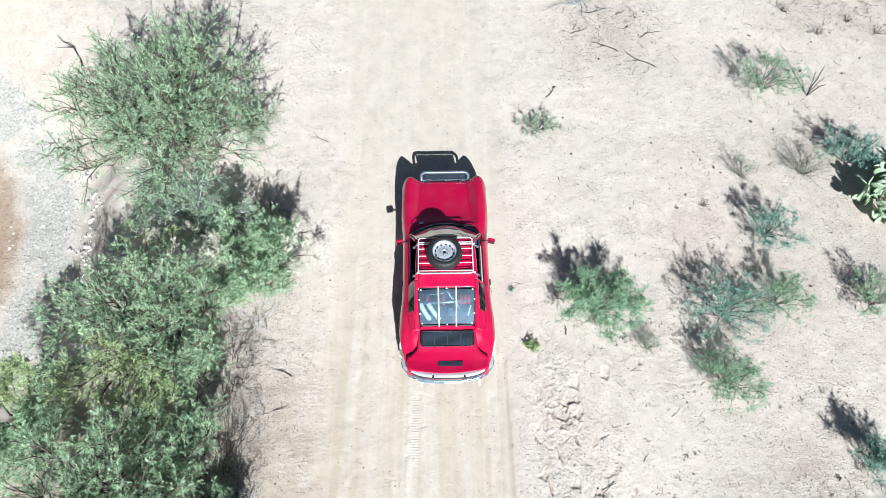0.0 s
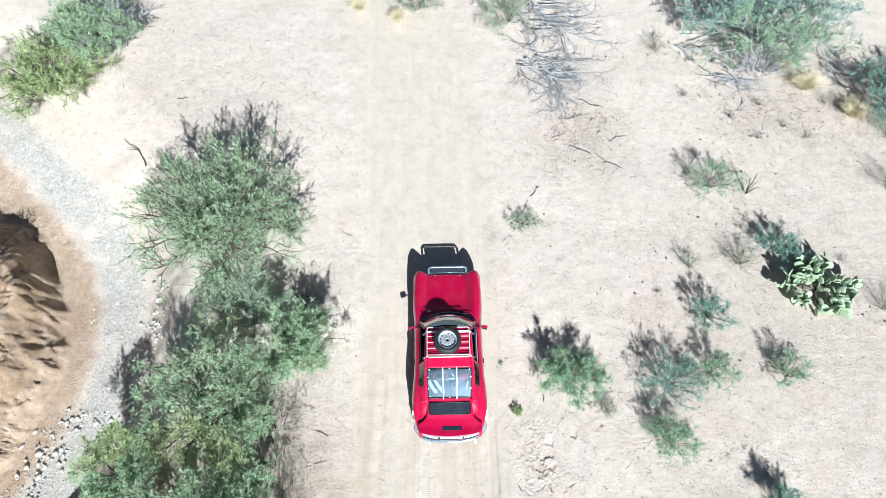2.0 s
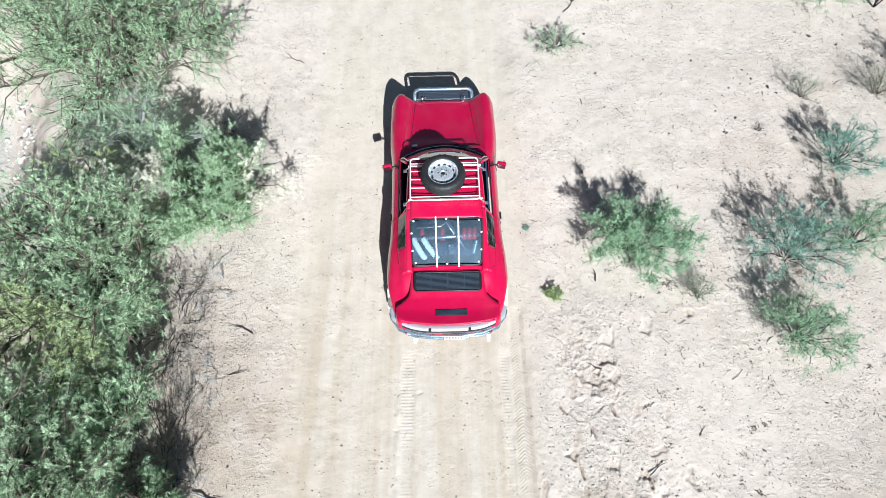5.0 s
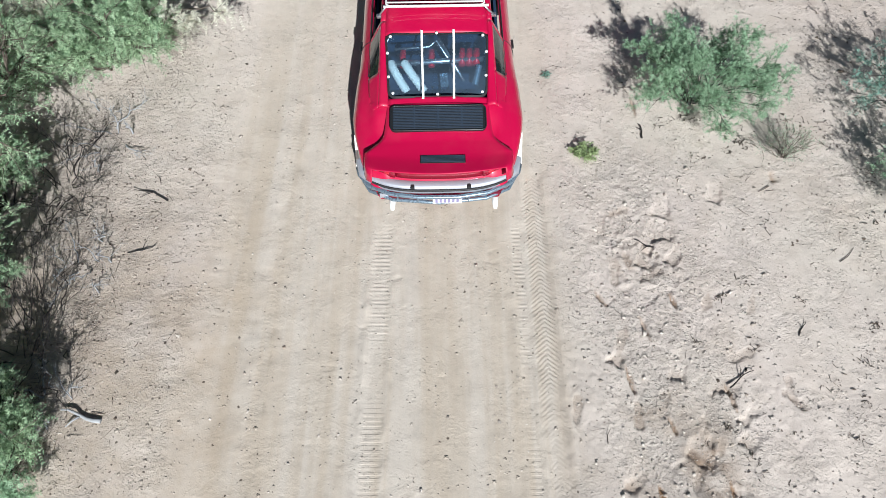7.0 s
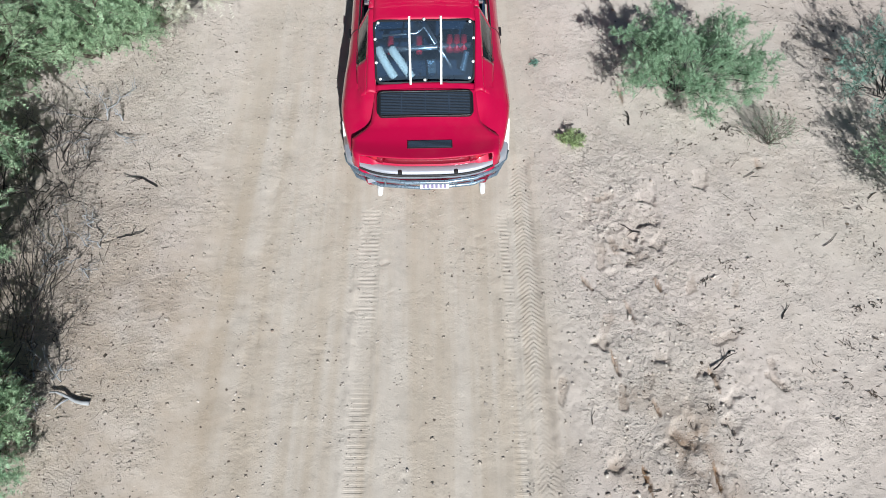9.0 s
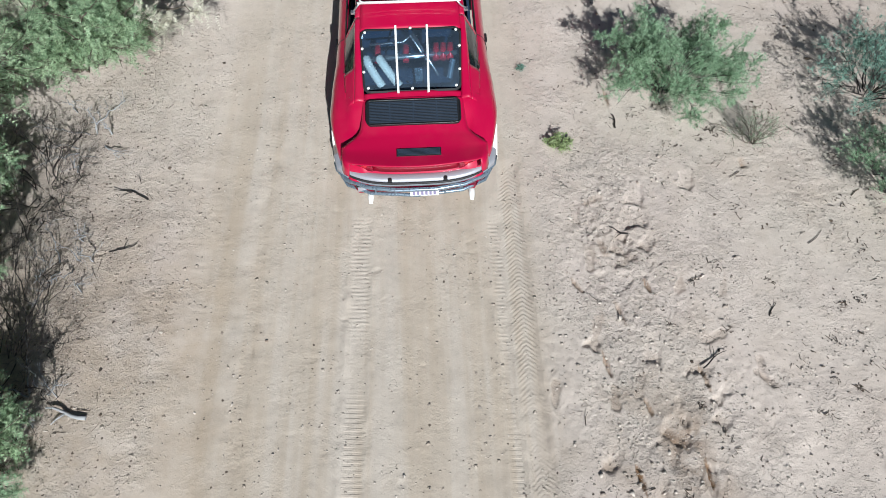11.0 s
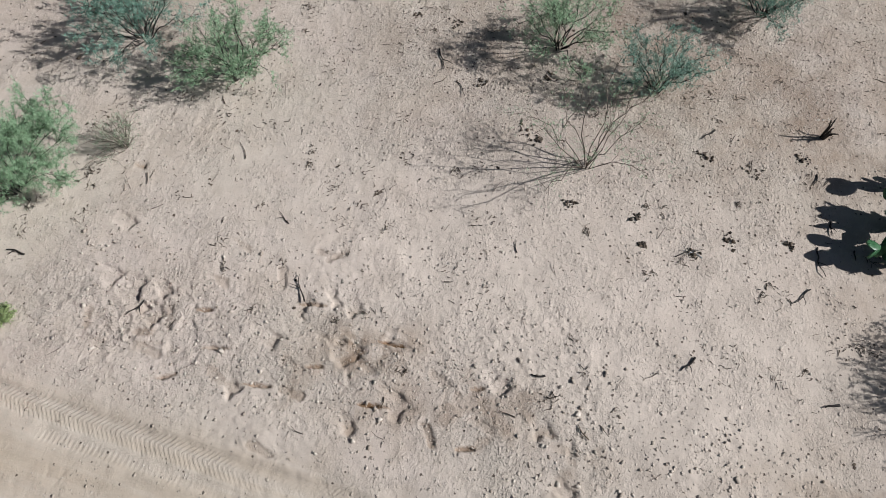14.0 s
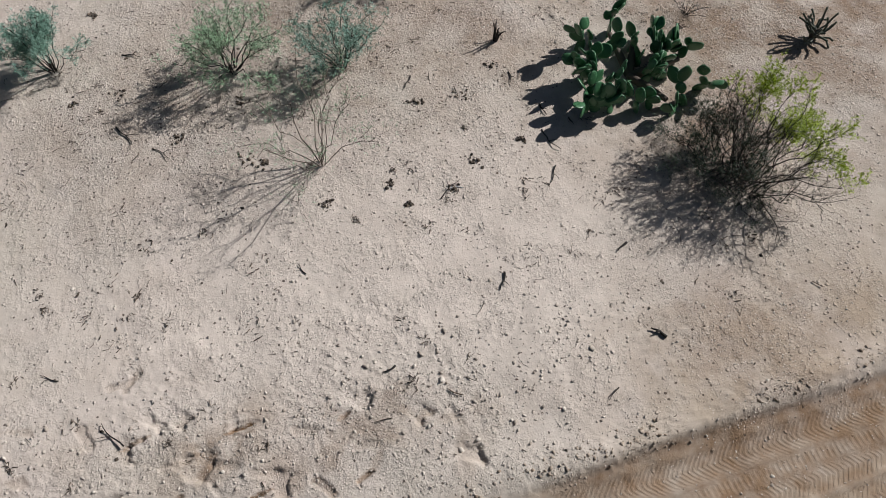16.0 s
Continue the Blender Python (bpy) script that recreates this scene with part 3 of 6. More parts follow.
    for _ in range(14):
        py = rng.uniform(-1.8, 4.3)
        px = 2.25 + 0.15 * math.sin(py) + rng.normal(0, 0.4)
        if px > 1.5:
            dent(px, py, rng.uniform(0.06, 0.14), rng.uniform(0.03, 0.045), rng.uniform(-1.5, 1.5), rng.uniform(0.004, 0.009), 0.0, rng.uniform(0.15, 0.4), 0.6)
    for _ in range(200):
        px, py = rng.uniform(1.5, 13), rng.uniform(-5.5, 16)
        if px < 8.5 or rng.rand() < 0.4:
            dent(px, py, rng.uniform(0.02, 0.05), rng.uniform(0.02, 0.04), rng.uniform(0, 3.1), rng.uniform(0.003, 0.009), 0.5)
    for _ in range(120):
        dent(rng.uniform(-2.6, 1.3), rng.uniform(-3, 8), rng.uniform(0.02, 0.05), rng.uniform(0.02, 0.04), rng.uniform(0, 3.1), rng.uniform(0.003, 0.009), 0.4)
    cut = (1 - ease(x + 0.25 * wob, 1.30, 1.40)) * ease(-y, 0.6, 1.9) * ease(x, -0.9, 0.2)
    z = z - 0.045 * cut
    # brown track soil, its colour deepened further to stand for vignetting
    turned = np.maximum(turned, 0.95 * cut * (0.7 + 0.3 * ease(field(x, y, 1.4, 4, 0.6, shift=44), -0.5, 0.2)))
    turned = np.maximum(turned, 0.45 * strip * ease(2.2 - y, 0, 0.8) * ease(field(x, y, 2.6, 3, 0.6, shift=23), 0.1, 0.45))
    for px, py, rx, ry, share in ((2.5, 1.25, 0.2, 0.42, 0.8), (1.9, 1.1, 0.14, 0.2, 0.35), (2.95, 2.35, 0.22, 0.14, 0.35), (2.0, 1.78, 0.25, 0.08, 0.35), (2.1, 0.75, 0.3, 0.3, 0.4), (2.7, 0.95, 0.15, 0.25, 0.5)):
        turned = np.maximum(turned, share * ease(field(x, y, 4.5, 4, 0.7, shift=29), -0.35, 0.15) * np.exp(-(((x - px) / rx) ** 2 + ((y - py) / ry) ** 2)))
    # soil round the cactus and the yellow bush: litter-brown, painted deeper for shadow and vignetting
    for px, py, r, share in ((4.6, -4.4, 1.1, 0.75), (6.4, -6.6, 3.0, 0.85), (7.4, -0.6, 1.6, 0.35), (6.7, -2.6, 1.4, 0.45), (2.1, -3.7, 1.3, 0.35), (5.9, 6.6, 2.0, 0.18)):
        turned = np.maximum(turned, share * np.exp(-(((x - px) / r) ** 2 + ((y - py) / r) ** 2)) * ease(field(x, y, 2.4, 4, 0.65, shift=px), -0.45, 0.25))
    litter = np.zeros_like(z)
    for px, py, rx, ry, share in ((7.6, -1.2, 3.0, 3.2, 0.9), (6.6, 1.3, 1.7, 1.9, 1.0), (6.3, -6.0, 2.4, 2.4, 1.0), (4.2, -4.6, 1.3, 1.0, 1.0), (6.3, 4.6, 2.2, 1.8, 0.45), (8.0, 9.5, 2.2, 2.0, 0.5), (4.2, 13.4, 1.5, 1.6, 0.8), (10.5, 13.8, 2.6, 1.6, 0.7), (-3.5, 4.0, 0.8, 4.0, 0.7), (2.4, -3.6, 1.6, 1.2, 0.4), (10.0, 7.0, 4.0, 6.0, 0.55), (12.5, 14.5, 3.5, 3.5, 0.6), (-9.0, 14.5, 3.5, 3.0, 0.35)):
        litter = np.maximum(litter, share * np.exp(-(((x - px) / rx) ** 2 + ((y - py) / ry) ** 2)))
    nx, ny = len(gx), len(gy)
    k = np.arange(nx * ny).reshape(ny, nx)
    faces = np.stack([k[:-1, :-1], k[:-1, 1:], k[1:, 1:], k[1:, :-1]], -1).reshape(-1, 4)
    ob = sheet("ground", np.stack([x, y, z], -1).reshape(-1, 3), faces, SOIL, smooth=True)
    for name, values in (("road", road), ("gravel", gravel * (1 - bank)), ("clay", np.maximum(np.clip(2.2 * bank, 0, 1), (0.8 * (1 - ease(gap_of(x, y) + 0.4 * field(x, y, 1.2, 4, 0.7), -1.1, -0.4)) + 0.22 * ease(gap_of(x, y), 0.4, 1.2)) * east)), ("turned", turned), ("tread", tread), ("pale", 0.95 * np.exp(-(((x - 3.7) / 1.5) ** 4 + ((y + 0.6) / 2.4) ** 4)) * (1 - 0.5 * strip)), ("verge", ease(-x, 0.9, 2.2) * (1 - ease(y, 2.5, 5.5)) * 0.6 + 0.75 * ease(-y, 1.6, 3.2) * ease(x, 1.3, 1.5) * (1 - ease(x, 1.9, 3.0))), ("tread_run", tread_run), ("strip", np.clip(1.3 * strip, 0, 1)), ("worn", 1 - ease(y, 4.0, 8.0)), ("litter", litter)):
        layer = ob.data.attributes.new(name, "FLOAT", "POINT")
        layer.data.foreach_set("value", values.astype(np.float32).ravel())
    tagged(ob, "pale sandy desert ground with a dirt track and wash", "ground", kind="structure")
    return gx, gy, z


GX, GY, GZ = build_ground()


def land(x, y):
    """The ground's height at a place."""
    i = int(np.clip(np.searchsorted(GX, x), 1, len(GX) - 1))
    j = int(np.clip(np.searchsorted(GY, y), 1, len(GY) - 1))
    a, b = (x - GX[i - 1]) / (GX[i] - GX[i - 1]), (y - GY[j - 1]) / (GY[j] - GY[j - 1])
    return float((GZ[j - 1, i - 1] * (1 - a) + GZ[j - 1, i] * a) * (1 - b) + (GZ[j, i - 1] * (1 - a) + GZ[j, i] * a) * b)


# ---- the car ----
def build_car():
    car = new("sports_car")
    tagged(car, "red vintage rally sports car parked on a sandy track", "car")

    # lower body: sections along the length, from the middle outwards and down to the sill
    top = curve_of((-2.08, 0.46), (-2.05, 0.54), (-1.95, 0.64), (-1.75, 0.74), (-1.5, 0.83), (-1.36, 0.925), (-1.28, 0.95), (-0.9, 0.93), (0.6, 0.89), (0.95, 0.865), (1.2, 0.80), (1.6, 0.73), (1.95, 0.685), (2.08, 0.655), (2.135, 0.56), (2.16, 0.42))
    valley_x = curve_of((-2.08, 0.45), (-1.5, 0.56), (-1.2, 0.60), (0.6, 0.64), (0.95, 0.60), (1.3, 0.54), (2.0, 0.475), (2.12, 0.46))
    valley_z = curve_of((-2.08, 0.45), (-1.95, 0.63), (-1.6, 0.76), (-1.3, 0.90), (-0.9, 0.92), (0.6, 0.895), (0.95, 0.855), (1.2, 0.79), (1.6, 0.725), (1.95, 0.68), (2.08, 0.645), (2.135, 0.54), (2.16, 0.42))
    crest_x = curve_of((-2.08, 0.58), (-1.95, 0.64), (-1.5, 0.71), (-0.9, 0.72), (0.6, 0.71), (1.0, 0.70), (2.0, 0.72), (2.12, 0.705))
    crest_z = curve_of((-2.08, 0.44), (-2.0, 0.56), (-1.9, 0.64), (-1.5, 0.785), (-1.2, 0.86), (-0.9, 0.895), (0.6, 0.895), (1.0, 0.885), (1.4, 0.865), (1.8, 0.835), (2.05, 0.81), (2.14, 0.77), (2.175, 0.60))
    wide_x = curve_of((-2.08, 0.64), (-1.95, 0.735), (-1.7, 0.825), (-1.3, 0.888), (-1.0, 0.885), (-0.6, 0.855), (0.0, 0.845), (0.7, 0.848), (1.1, 0.872), (1.4, 0.876), (1.75, 0.872), (2.0, 0.885), (2.08, 0.875), (2.13, 0.845), (2.16, 0.795))
    wide_z = curve_of((-2.08, 0.42), (-1.9, 0.54), (-1.3, 0.68), (-0.6, 0.62), (0.6, 0.62), (1.3, 0.70), (1.8, 0.64), (2.12, 0.45))

    def sill(y):
        base = 0.27 + 0.05 * max(0, abs(y) - 1.7) / 0.4
        for axle in (-1.13, 1.14):
            d = 0.36**2 - (y - axle) ** 2
            if d > 0:
                base = max(base, 0.285 + math.sqrt(d))
        return base

    def section(y):
        zs = sill(y)
        wz = max(wide_z(y), zs + 0.02)
        knots = [(0, top(y)), (valley_x(y) * 0.55, top(y) - 0.004), (valley_x(y), valley_z(y)), ((valley_x(y) + crest_x(y)) / 2, (valley_z(y) + crest_z(y)) / 2 + 0.012),
                 (crest_x(y), crest_z(y)), ((crest_x(y) * 0.35 + wide_x(y) * 0.65), crest_z(y) * 0.72 + wz * 0.28), (wide_x(y), wz), (wide_x(y) - 0.03, zs)]
        out = []
        for i in range(len(knots) - 1):
            p = [Vector((*knots[max(0, min(len(knots) - 1, i + d))], 0)) for d in (-1, 0, 1, 2)]
            for k in range(4):
                t = k / 4
                out.append(0.5 * (2 * p[1] + (p[2] - p[0]) * t + (2 * p[0] - 5 * p[1] + 4 * p[2] - p[3]) * t**2 + (3 * p[1] - p[0] - 3 * p[2] + p[3]) * t**3))
        return out + [Vector((*knots[-1], 0))]

    def nose(y):
        """The nose is drawn out a little towards the front."""
        return y + 0.06 * max(0.0, y - 1.2) / 0.95

    stations = sorted(set([round(-2.08 + 0.035 * i, 4) for i in range(122)] + [-1.27, 0.72]))
    bm = bmesh.new()
    rows = []
    for y in stations:
        half = section(y)
        rows.append([bm.verts.new((-p.x, nose(y), p.y)) for p in half[:0:-1]] + [bm.verts.new((p.x, nose(y), p.y)) for p in half])
    n = len(rows[0])
    for (ya, a), (yb, b) in zip(zip(stations, rows), zip(stations[1:], rows[1:])):
        for k in range(n - 1):
            mid = (a[k].co + a[k + 1].co + b[k].co + b[k + 1].co) / 4
            if -1.27 < mid.y < 0.93 - 0.45 * mid.x**2 and abs(mid.x) < 0.70:
                continue
            bm.faces.new((a[k], a[k + 1], b[k + 1], b[k]))
    bm.faces.new(rows[0])
    bm.faces.new(rows[-1][::-1])
    body = thick(part("body", smooth(bm), PAINT, car), 0.012)

    # seams of the bonnet and the doors
    for sx in (-1, 1):
        line = [(sx * (valley_x(y) - 0.012), nose(y), section(y)[8].y + 0.001) for y in np.linspace(1.0, 2.03, 24)]
        part("bonnet_seam", tube(bmesh.new(), line, 0.004, 5), BLACK, body)
    arc = [(x, 1.0 - 0.16 * (x / 0.6) ** 2 + 0.02, top(1.0 - 0.16 * (x / 0.6) ** 2 + 0.02) + 0.002) for x in np.linspace(-0.52, 0.52, 20)]
    part("bonnet_seam", tube(bmesh.new(), arc, 0.004, 5), BLACK, body)
    for sx in (-1, 1):
        for y in (0.62, -0.42):
            line = [(sx * (p.x + 0.002), y, p.y) for p in section(y)[16:]]
            part("door_seam", tube(bmesh.new(), line, 0.004, 5), BLACK, body)
        bm = box(bmesh.new(), (sx * 0.846, -0.28, 0.70), (0.03, 0.13, 0.022), bevel=0.008)
        part("door_handle", bm, BLACK, car, "black door handle")

    # upper body
    roof_z = curve_of((-1.36, 0.93), (-1.28, 0.962), (-1.0, 1.075), (-0.63, 1.205), (-0.3, 1.285), (0.0, 1.315), (0.25, 1.305), (0.42, 1.275))
    pane_x = curve_of((-1.36, 0.495), (-1.28, 0.503), (-0.63, 0.53), (0.0, 0.495), (0.42, 0.46))
    gutter_x = curve_of((-1.36, 0.61), (-1.0, 0.60), (-0.63, 0.585), (0.0, 0.572), (0.42, 0.55))
    gutter_z = curve_of((-1.36, 0.90), (-1.0, 1.00), (-0.63, 1.13), (-0.3, 1.195), (0.0, 1.215), (0.42, 1.185))
    belt_x = curve_of((-1.36, 0.70), (-0.9, 0.725), (0.0, 0.725), (0.42, 0.715))
    belt_z = curve_of((-1.36, 0.83), (-0.9, 0.905), (0.42, 0.90))

    def shell(y, u):
        """The upper body's surface: u from 0 in the middle to 1 at the window's edge, 2 at the gutter and 3 at the belt."""
        if u <= 1:
            x = pane_x(y) * u
            return Vector((x, y, roof_z(y) - 0.028 * u**2.5))
        a, b, c = Vector((pane_x(y), y, roof_z(y) - 0.028)), Vector((gutter_x(y), y, gutter_z(y))), Vector((belt_x(y), y, belt_z(y)))
        if u <= 2:
            t = u - 1
            bulge = Vector((0.022, 0, 0.02)) * math.sin(math.pi * t)
            return a.lerp(b, t) + bulge
        return b.lerp(c, u - 2)

    def panel(name, y0, y1, u0, u1, material, ny, nu, sides=(1, -1), depth=0.012, lift=0.0, label=""):
        made = []
        for sx in sides:
            bm = bmesh.new()
            grid = [[None] * (nu + 1) for _ in range(ny + 1)]
            for j in range(ny + 1):
                for i in range(nu + 1):
                    p = shell(y0 + (y1 - y0) * j / ny, abs(u0 + (u1 - u0) * i / nu))
                    q = u0 + (u1 - u0) * i / nu
                    grid[j][i] = bm.verts.new((p.x * sx * (-1 if q < 0 else 1), p.y, p.z + lift))
            for j in range(ny):
                for i in range(nu):
                    bm.faces.new((grid[j][i], grid[j][i + 1], grid[j + 1][i + 1], grid[j + 1][i]))
            bmesh.ops.recalc_face_normals(bm, faces=bm.faces)
            if sum(f.normal.z for f in bm.faces) < 0:
                bmesh.ops.reverse_faces(bm, faces=bm.faces)
            made.append(part(name, smooth(bm), material, car, label))
            if depth:
                thick(made[-1], depth)
        return made

    roof = panel("roof", 0.42, -0.63, -1, 1, PAINT, 26, 24, (1,))[0]
    panel("roof_rail", 0.42, -0.47, 1, 2, PAINT, 22, 8)
    panel("rear_pillar", -0.47, -1.36, 1, 2, PAINT, 24, 8)
    panel("rear_pillar", -0.97, -1.36, 2, 3, PAINT, 10, 6)
    panel("middle_pillar", -0.42, -0.47, 2, 3, PAINT, 2, 6)
    panel("quarter_window", -0.47, -0.97, 2.08, 2.92, SHADE_GLASS, 8, 6, depth=0.0, label="dark triangular quarter glass")
    panel("window_rail", -0.47, -0.97, 2.0, 2.08, PAINT, 8, 2)
    panel("window_rail", -0.47, -0.97, 2.92, 3.0, PAINT, 8, 2)
    panel("scuttle", -1.28, -1.36, -1, 1, PAINT, 4, 24, (1,))
    pane = panel("rear_window", -0.66, -1.25, -0.97, 0.97, GLASS, 14, 20, (1,), depth=0.0, lift=0.004, label="tinted rear window with white straps")[0]
    pane.visible_shadow = False

    def ring(points, radius, flat=1.0):
        bm = tube(bmesh.new(), points, radius, 8, closed=True)
        return bm

    def rounded(y0, y1, u, corner, count=10, lift=0.006):
        """Points round the rear window with rounded corners."""
        pts = []
        for cy, cu, a0 in ((y0 - corner, u - corner * 2, 0), (y0 - corner, -u + corner * 2, 90), (y1 + corner, -u + corner * 2, 180), (y1 + corner, u - corner * 2, 270)):
            for k in range(count + 1):
                a = radians(a0 + 90 * k / count)
                yy, uu = cy + corner * math.sin(a), cu + corner * 2 * math.cos(a)
                p = shell(yy, abs(uu))
                pts.append((p.x * (1 if uu >= 0 else -1), p.y, p.z + lift))
        return pts

    outer, inner = rounded(-0.625, -1.285, 1.0, 0.07), rounded(-0.642, -1.268, 0.965, 0.065)
    bm = bmesh.new()
    a = [bm.verts.new(p) for p in outer]
    b = [bm.verts.new((p[0], p[1], p[2] + 0.004)) for p in inner]
    for k in range(len(a)):
        bm.faces.new((a[k], a[(k + 1) % len(a)], b[(k + 1) % len(a)], b[k]))
    bmesh.ops.recalc_face_normals(bm, faces=bm.faces)
    thick(part("window_seal", bm, BLACK, car, "black rubber seal round the rear window"), 0.014, 0.0)
    for k, (yy, uu) in enumerate(((-0.645, 0.0), (-0.66, 0.9), (-0.66, -0.9), (-0.83, 0.965), (-0.83, -0.965), (-1.07, 0.965), (-1.07, -0.965), (-1.235, 0.9), (-1.235, -0.9), (-1.265, 0.0))):
        p = shell(yy, abs(uu))
        bm = bmesh.new()
        lathe(bm, [(0.001, 0.008), (0.013, 0.006), (0.016, 0.0)], 10, pose(p.x * (1 if uu >= 0 else -1), p.y, p.z + 0.014, 20, 0, 0))
        part("window_clip", bm, FLAP, car, "small white window clip")
    for uu in (-0.29, 0.33):
        line = [shell(yy, abs(uu)) for yy in np.linspace(-0.61, -1.31, 16)]
        bm = bmesh.new()
        for p, q in zip(line, line[1:]):
            sx = 1 if uu > 0 else -1
            w = 0.011
            vs = [bm.verts.new((sx * r.x + d, r.y, r.z + 0.014)) for r, d in ((p, -w), (p, w), (q, w), (q, -w))]
            bm.faces.new(vs)
        bmesh.ops.remove_doubles(bm, verts=bm.verts, dist=1e-4)
        thick(part("window_strap", bm, FLAP, car, "narrow white strap over the rear window"), 0.004, 0.0)

    # windscreen
    bm = bmesh.new()
    grid = []
    for j in range(9):
        t = j / 8
        line = []
        for i in range(25):
            s = -1 + i / 12
            base, head = Vector((0.70 * s, 0.93 - 0.25 * s * s, 0.885)), Vector((0.55 * s, 0.42 - 0.05 * s * s, 1.275 - 0.05 * s * s))
            line.append(base.lerp(head, t) + Vector((0, 0.03, 0.02)) * math.sin(math.pi * t))
        grid.append(line)
    verts = [[bm.verts.new(p) for p in line] for line in grid]
    for j in range(8):
        for i in range(24):
            bm.faces.new((verts[j][i], verts[j][i + 1], verts[j + 1][i + 1], verts[j + 1][i]))
    screen = part("windscreen", smooth(bm), SCREEN_GLASS, car, "raked windscreen with a chrome edge")
    screen.visible_shadow = False
    edge = grid[0] + [line[-1] for line in grid[1:]] + grid[-1][::-1][1:] + [line[0] for line in grid[::-1][1:-1]]
    part("windscreen_seal", tube(bmesh.new(), edge, 0.017, 8, closed=True), BLACK, car)
    part("windscreen_trim", tube(bmesh.new(), [p + Vector((0, 0.008, 0.018)) for p in edge], 0.009, 6, closed=True), CHROME, car, "thin chrome windscreen trim")
    for sx in (-1, 1):
        line = [Vector((0.70 * sx, 0.68, 0.89)).lerp(Vector((0.572 * sx, 0.38, 1.20)), t) for t in np.linspace(0, 1, 8)]
        part("front_pillar", tube(bmesh.new(), line, 0.024, 8), PAINT, car)
        line = [(sx * 0.715, y, 0.902) for y in np.linspace(0.66, -0.95, 12)]
        part("belt_trim", tube(bmesh.new(), line, 0.012, 6), TRIM, car)
    for x, far in ((-0.28, 0.16), (0.18, 0.42)):
        bm = tube(bmesh.new(), [(x, 0.965, 0.885), (x + 0.12, 0.90, 0.925), (far + 0.12, 0.86, 0.95)], 0.008, 6)
        tube(bm, [(far - 0.12, 0.885, 0.935), (far + 0.2, 0.855, 0.94)], 0.007, 6)
        part("wiper", bm, BLACK, car, "black windscreen wiper")
    part("scuttle_plate", box(bmesh.new(), (-0.47, 0.985, 0.872), (0.09, 0.05, 0.012), (-18, 0, 12), 0.004), FLAP, car, "small white plate on the scuttle")

    # cabin
    bm = bmesh.new()
    box(bm, (0, -0.2, 0.36), (1.32, 2.2, 0.04))
    box(bm, (0, 0.86, 0.60), (1.30, 0.08, 0.5))
    box(bm, (0, -1.02, 0.62), (1.28, 0.46, 0.36), bevel=0.03)
    for sx in (-1, 1):
        box(bm, (sx * 0.665, -0.2, 0.6), (0.03, 2.0, 0.5))
    box(bm, (0, 0.66, 0.82), (1.26, 0.3, 0.14), (12, 0, 0), 0.04)
    part("cabin_lining", bm, CABIN, car, "black cabin floor and shelf")
    for sx in (-0.34, 0.34):
        bm = box(bmesh.new(), (sx, 0.02, 0.5), (0.46, 0.5, 0.16), (8, 0, 0), 0.05)
        seat = part("seat", bm, CABIN, car, "black bucket seat")
        part("backrest", box(bmesh.new(), (sx, -0.30, 0.80), (0.46, 0.14, 0.66), (14, 0, 0), 0.06), CABIN, seat)
    bm = tube(bmesh.new(), [(-0.58, -0.66, 0.38), (-0.57, -0.60, 0.95), (-0.46, -0.50, 1.17), (0.46, -0.50, 1.17), (0.57, -0.60, 0.95), (0.58, -0.66, 0.38)], 0.02, 10)
    part("roll_hoop", bm, ALLOY, car, "silver roll cage hoop")
    part("cage_bar", tube(bmesh.new(), [(-0.47, -0.84, 0.98), (0.50, -0.80, 1.0)], 0.03, 10), ALLOY, car, "silver cross bar behind the seats")
    part("cage_bar", tube(bmesh.new(), [(-0.45, -0.70, 1.05), (-0.08, -0.68, 1.06), (0.0, -0.63, 1.1), (0.2, -0.9, 0.92)], 0.013, 8), ALLOY, car)
    part("cage_bar", tube(bmesh.new(), [(0.02, -0.6, 1.1), (0.28, -0.98, 0.86)], 0.018, 8), ALLOY, car)
    for x in (-0.36, -0.06):
        part("padded_sleeve", tube(bmesh.new(), [(x, -0.86, 0.95), (x + 0.005, -0.70, 1.03)], 0.034, 10), SIGNAL, car, "red sleeve on the cage")
    for k in range(3):
        bm = tube(bmesh.new(), [(0.26 + 0.075 * k, -0.86, 0.965), (0.265 + 0.075 * k, -0.70, 1.04)], 0.036, 12)
        part("red_bottle", bm, SIGNAL, car, "red cylinder strapped to the cage")
    for x, bend in ((-0.42, 0.06), (-0.28, 0.10)):
        pts = [(x - 0.06 + bend * t + 0.1 * t * t, -0.86 - 0.24 * t, 1.02 - 0.17 * t * t) for t in np.linspace(0, 1, 26)]
        part("air_duct", tube(bmesh.new(), pts, [0.043 + 0.005 * (i % 2) for i in range(26)], 12), DUCT, car, "ribbed white air duct")
    pts = [(0.44 - 0.05 * t, -0.88 - 0.16 * t, 0.99 - 0.12 * t) for t in np.linspace(0, 1, 18)]
    part("air_duct", tube(bmesh.new(), pts, [0.03 + 0.004 * (i % 2) for i in range(18)], 12), STEEL, car, "grey air duct")
    part("control_box", box(bmesh.new(), (0.07, -0.96, 0.86), (0.09, 0.14, 0.07), (0, 0, 4), 0.01), STEEL, car, "grey metal box on the shelf")
    part("cable", tube(bmesh.new(), [(0.03, -1.02, 0.84), (0.02, -1.1, 0.82), (0.05, -1.18, 0.82)], 0.008, 6), TRIM, car)

    # engine lid with its upturned tail
    lid_z = curve_of((-2.13, 0.805), (-1.95, 0.79), (-1.75, 0.815), (-1.63, 0.855), (-1.4, 0.918), (-1.34, 0.94))
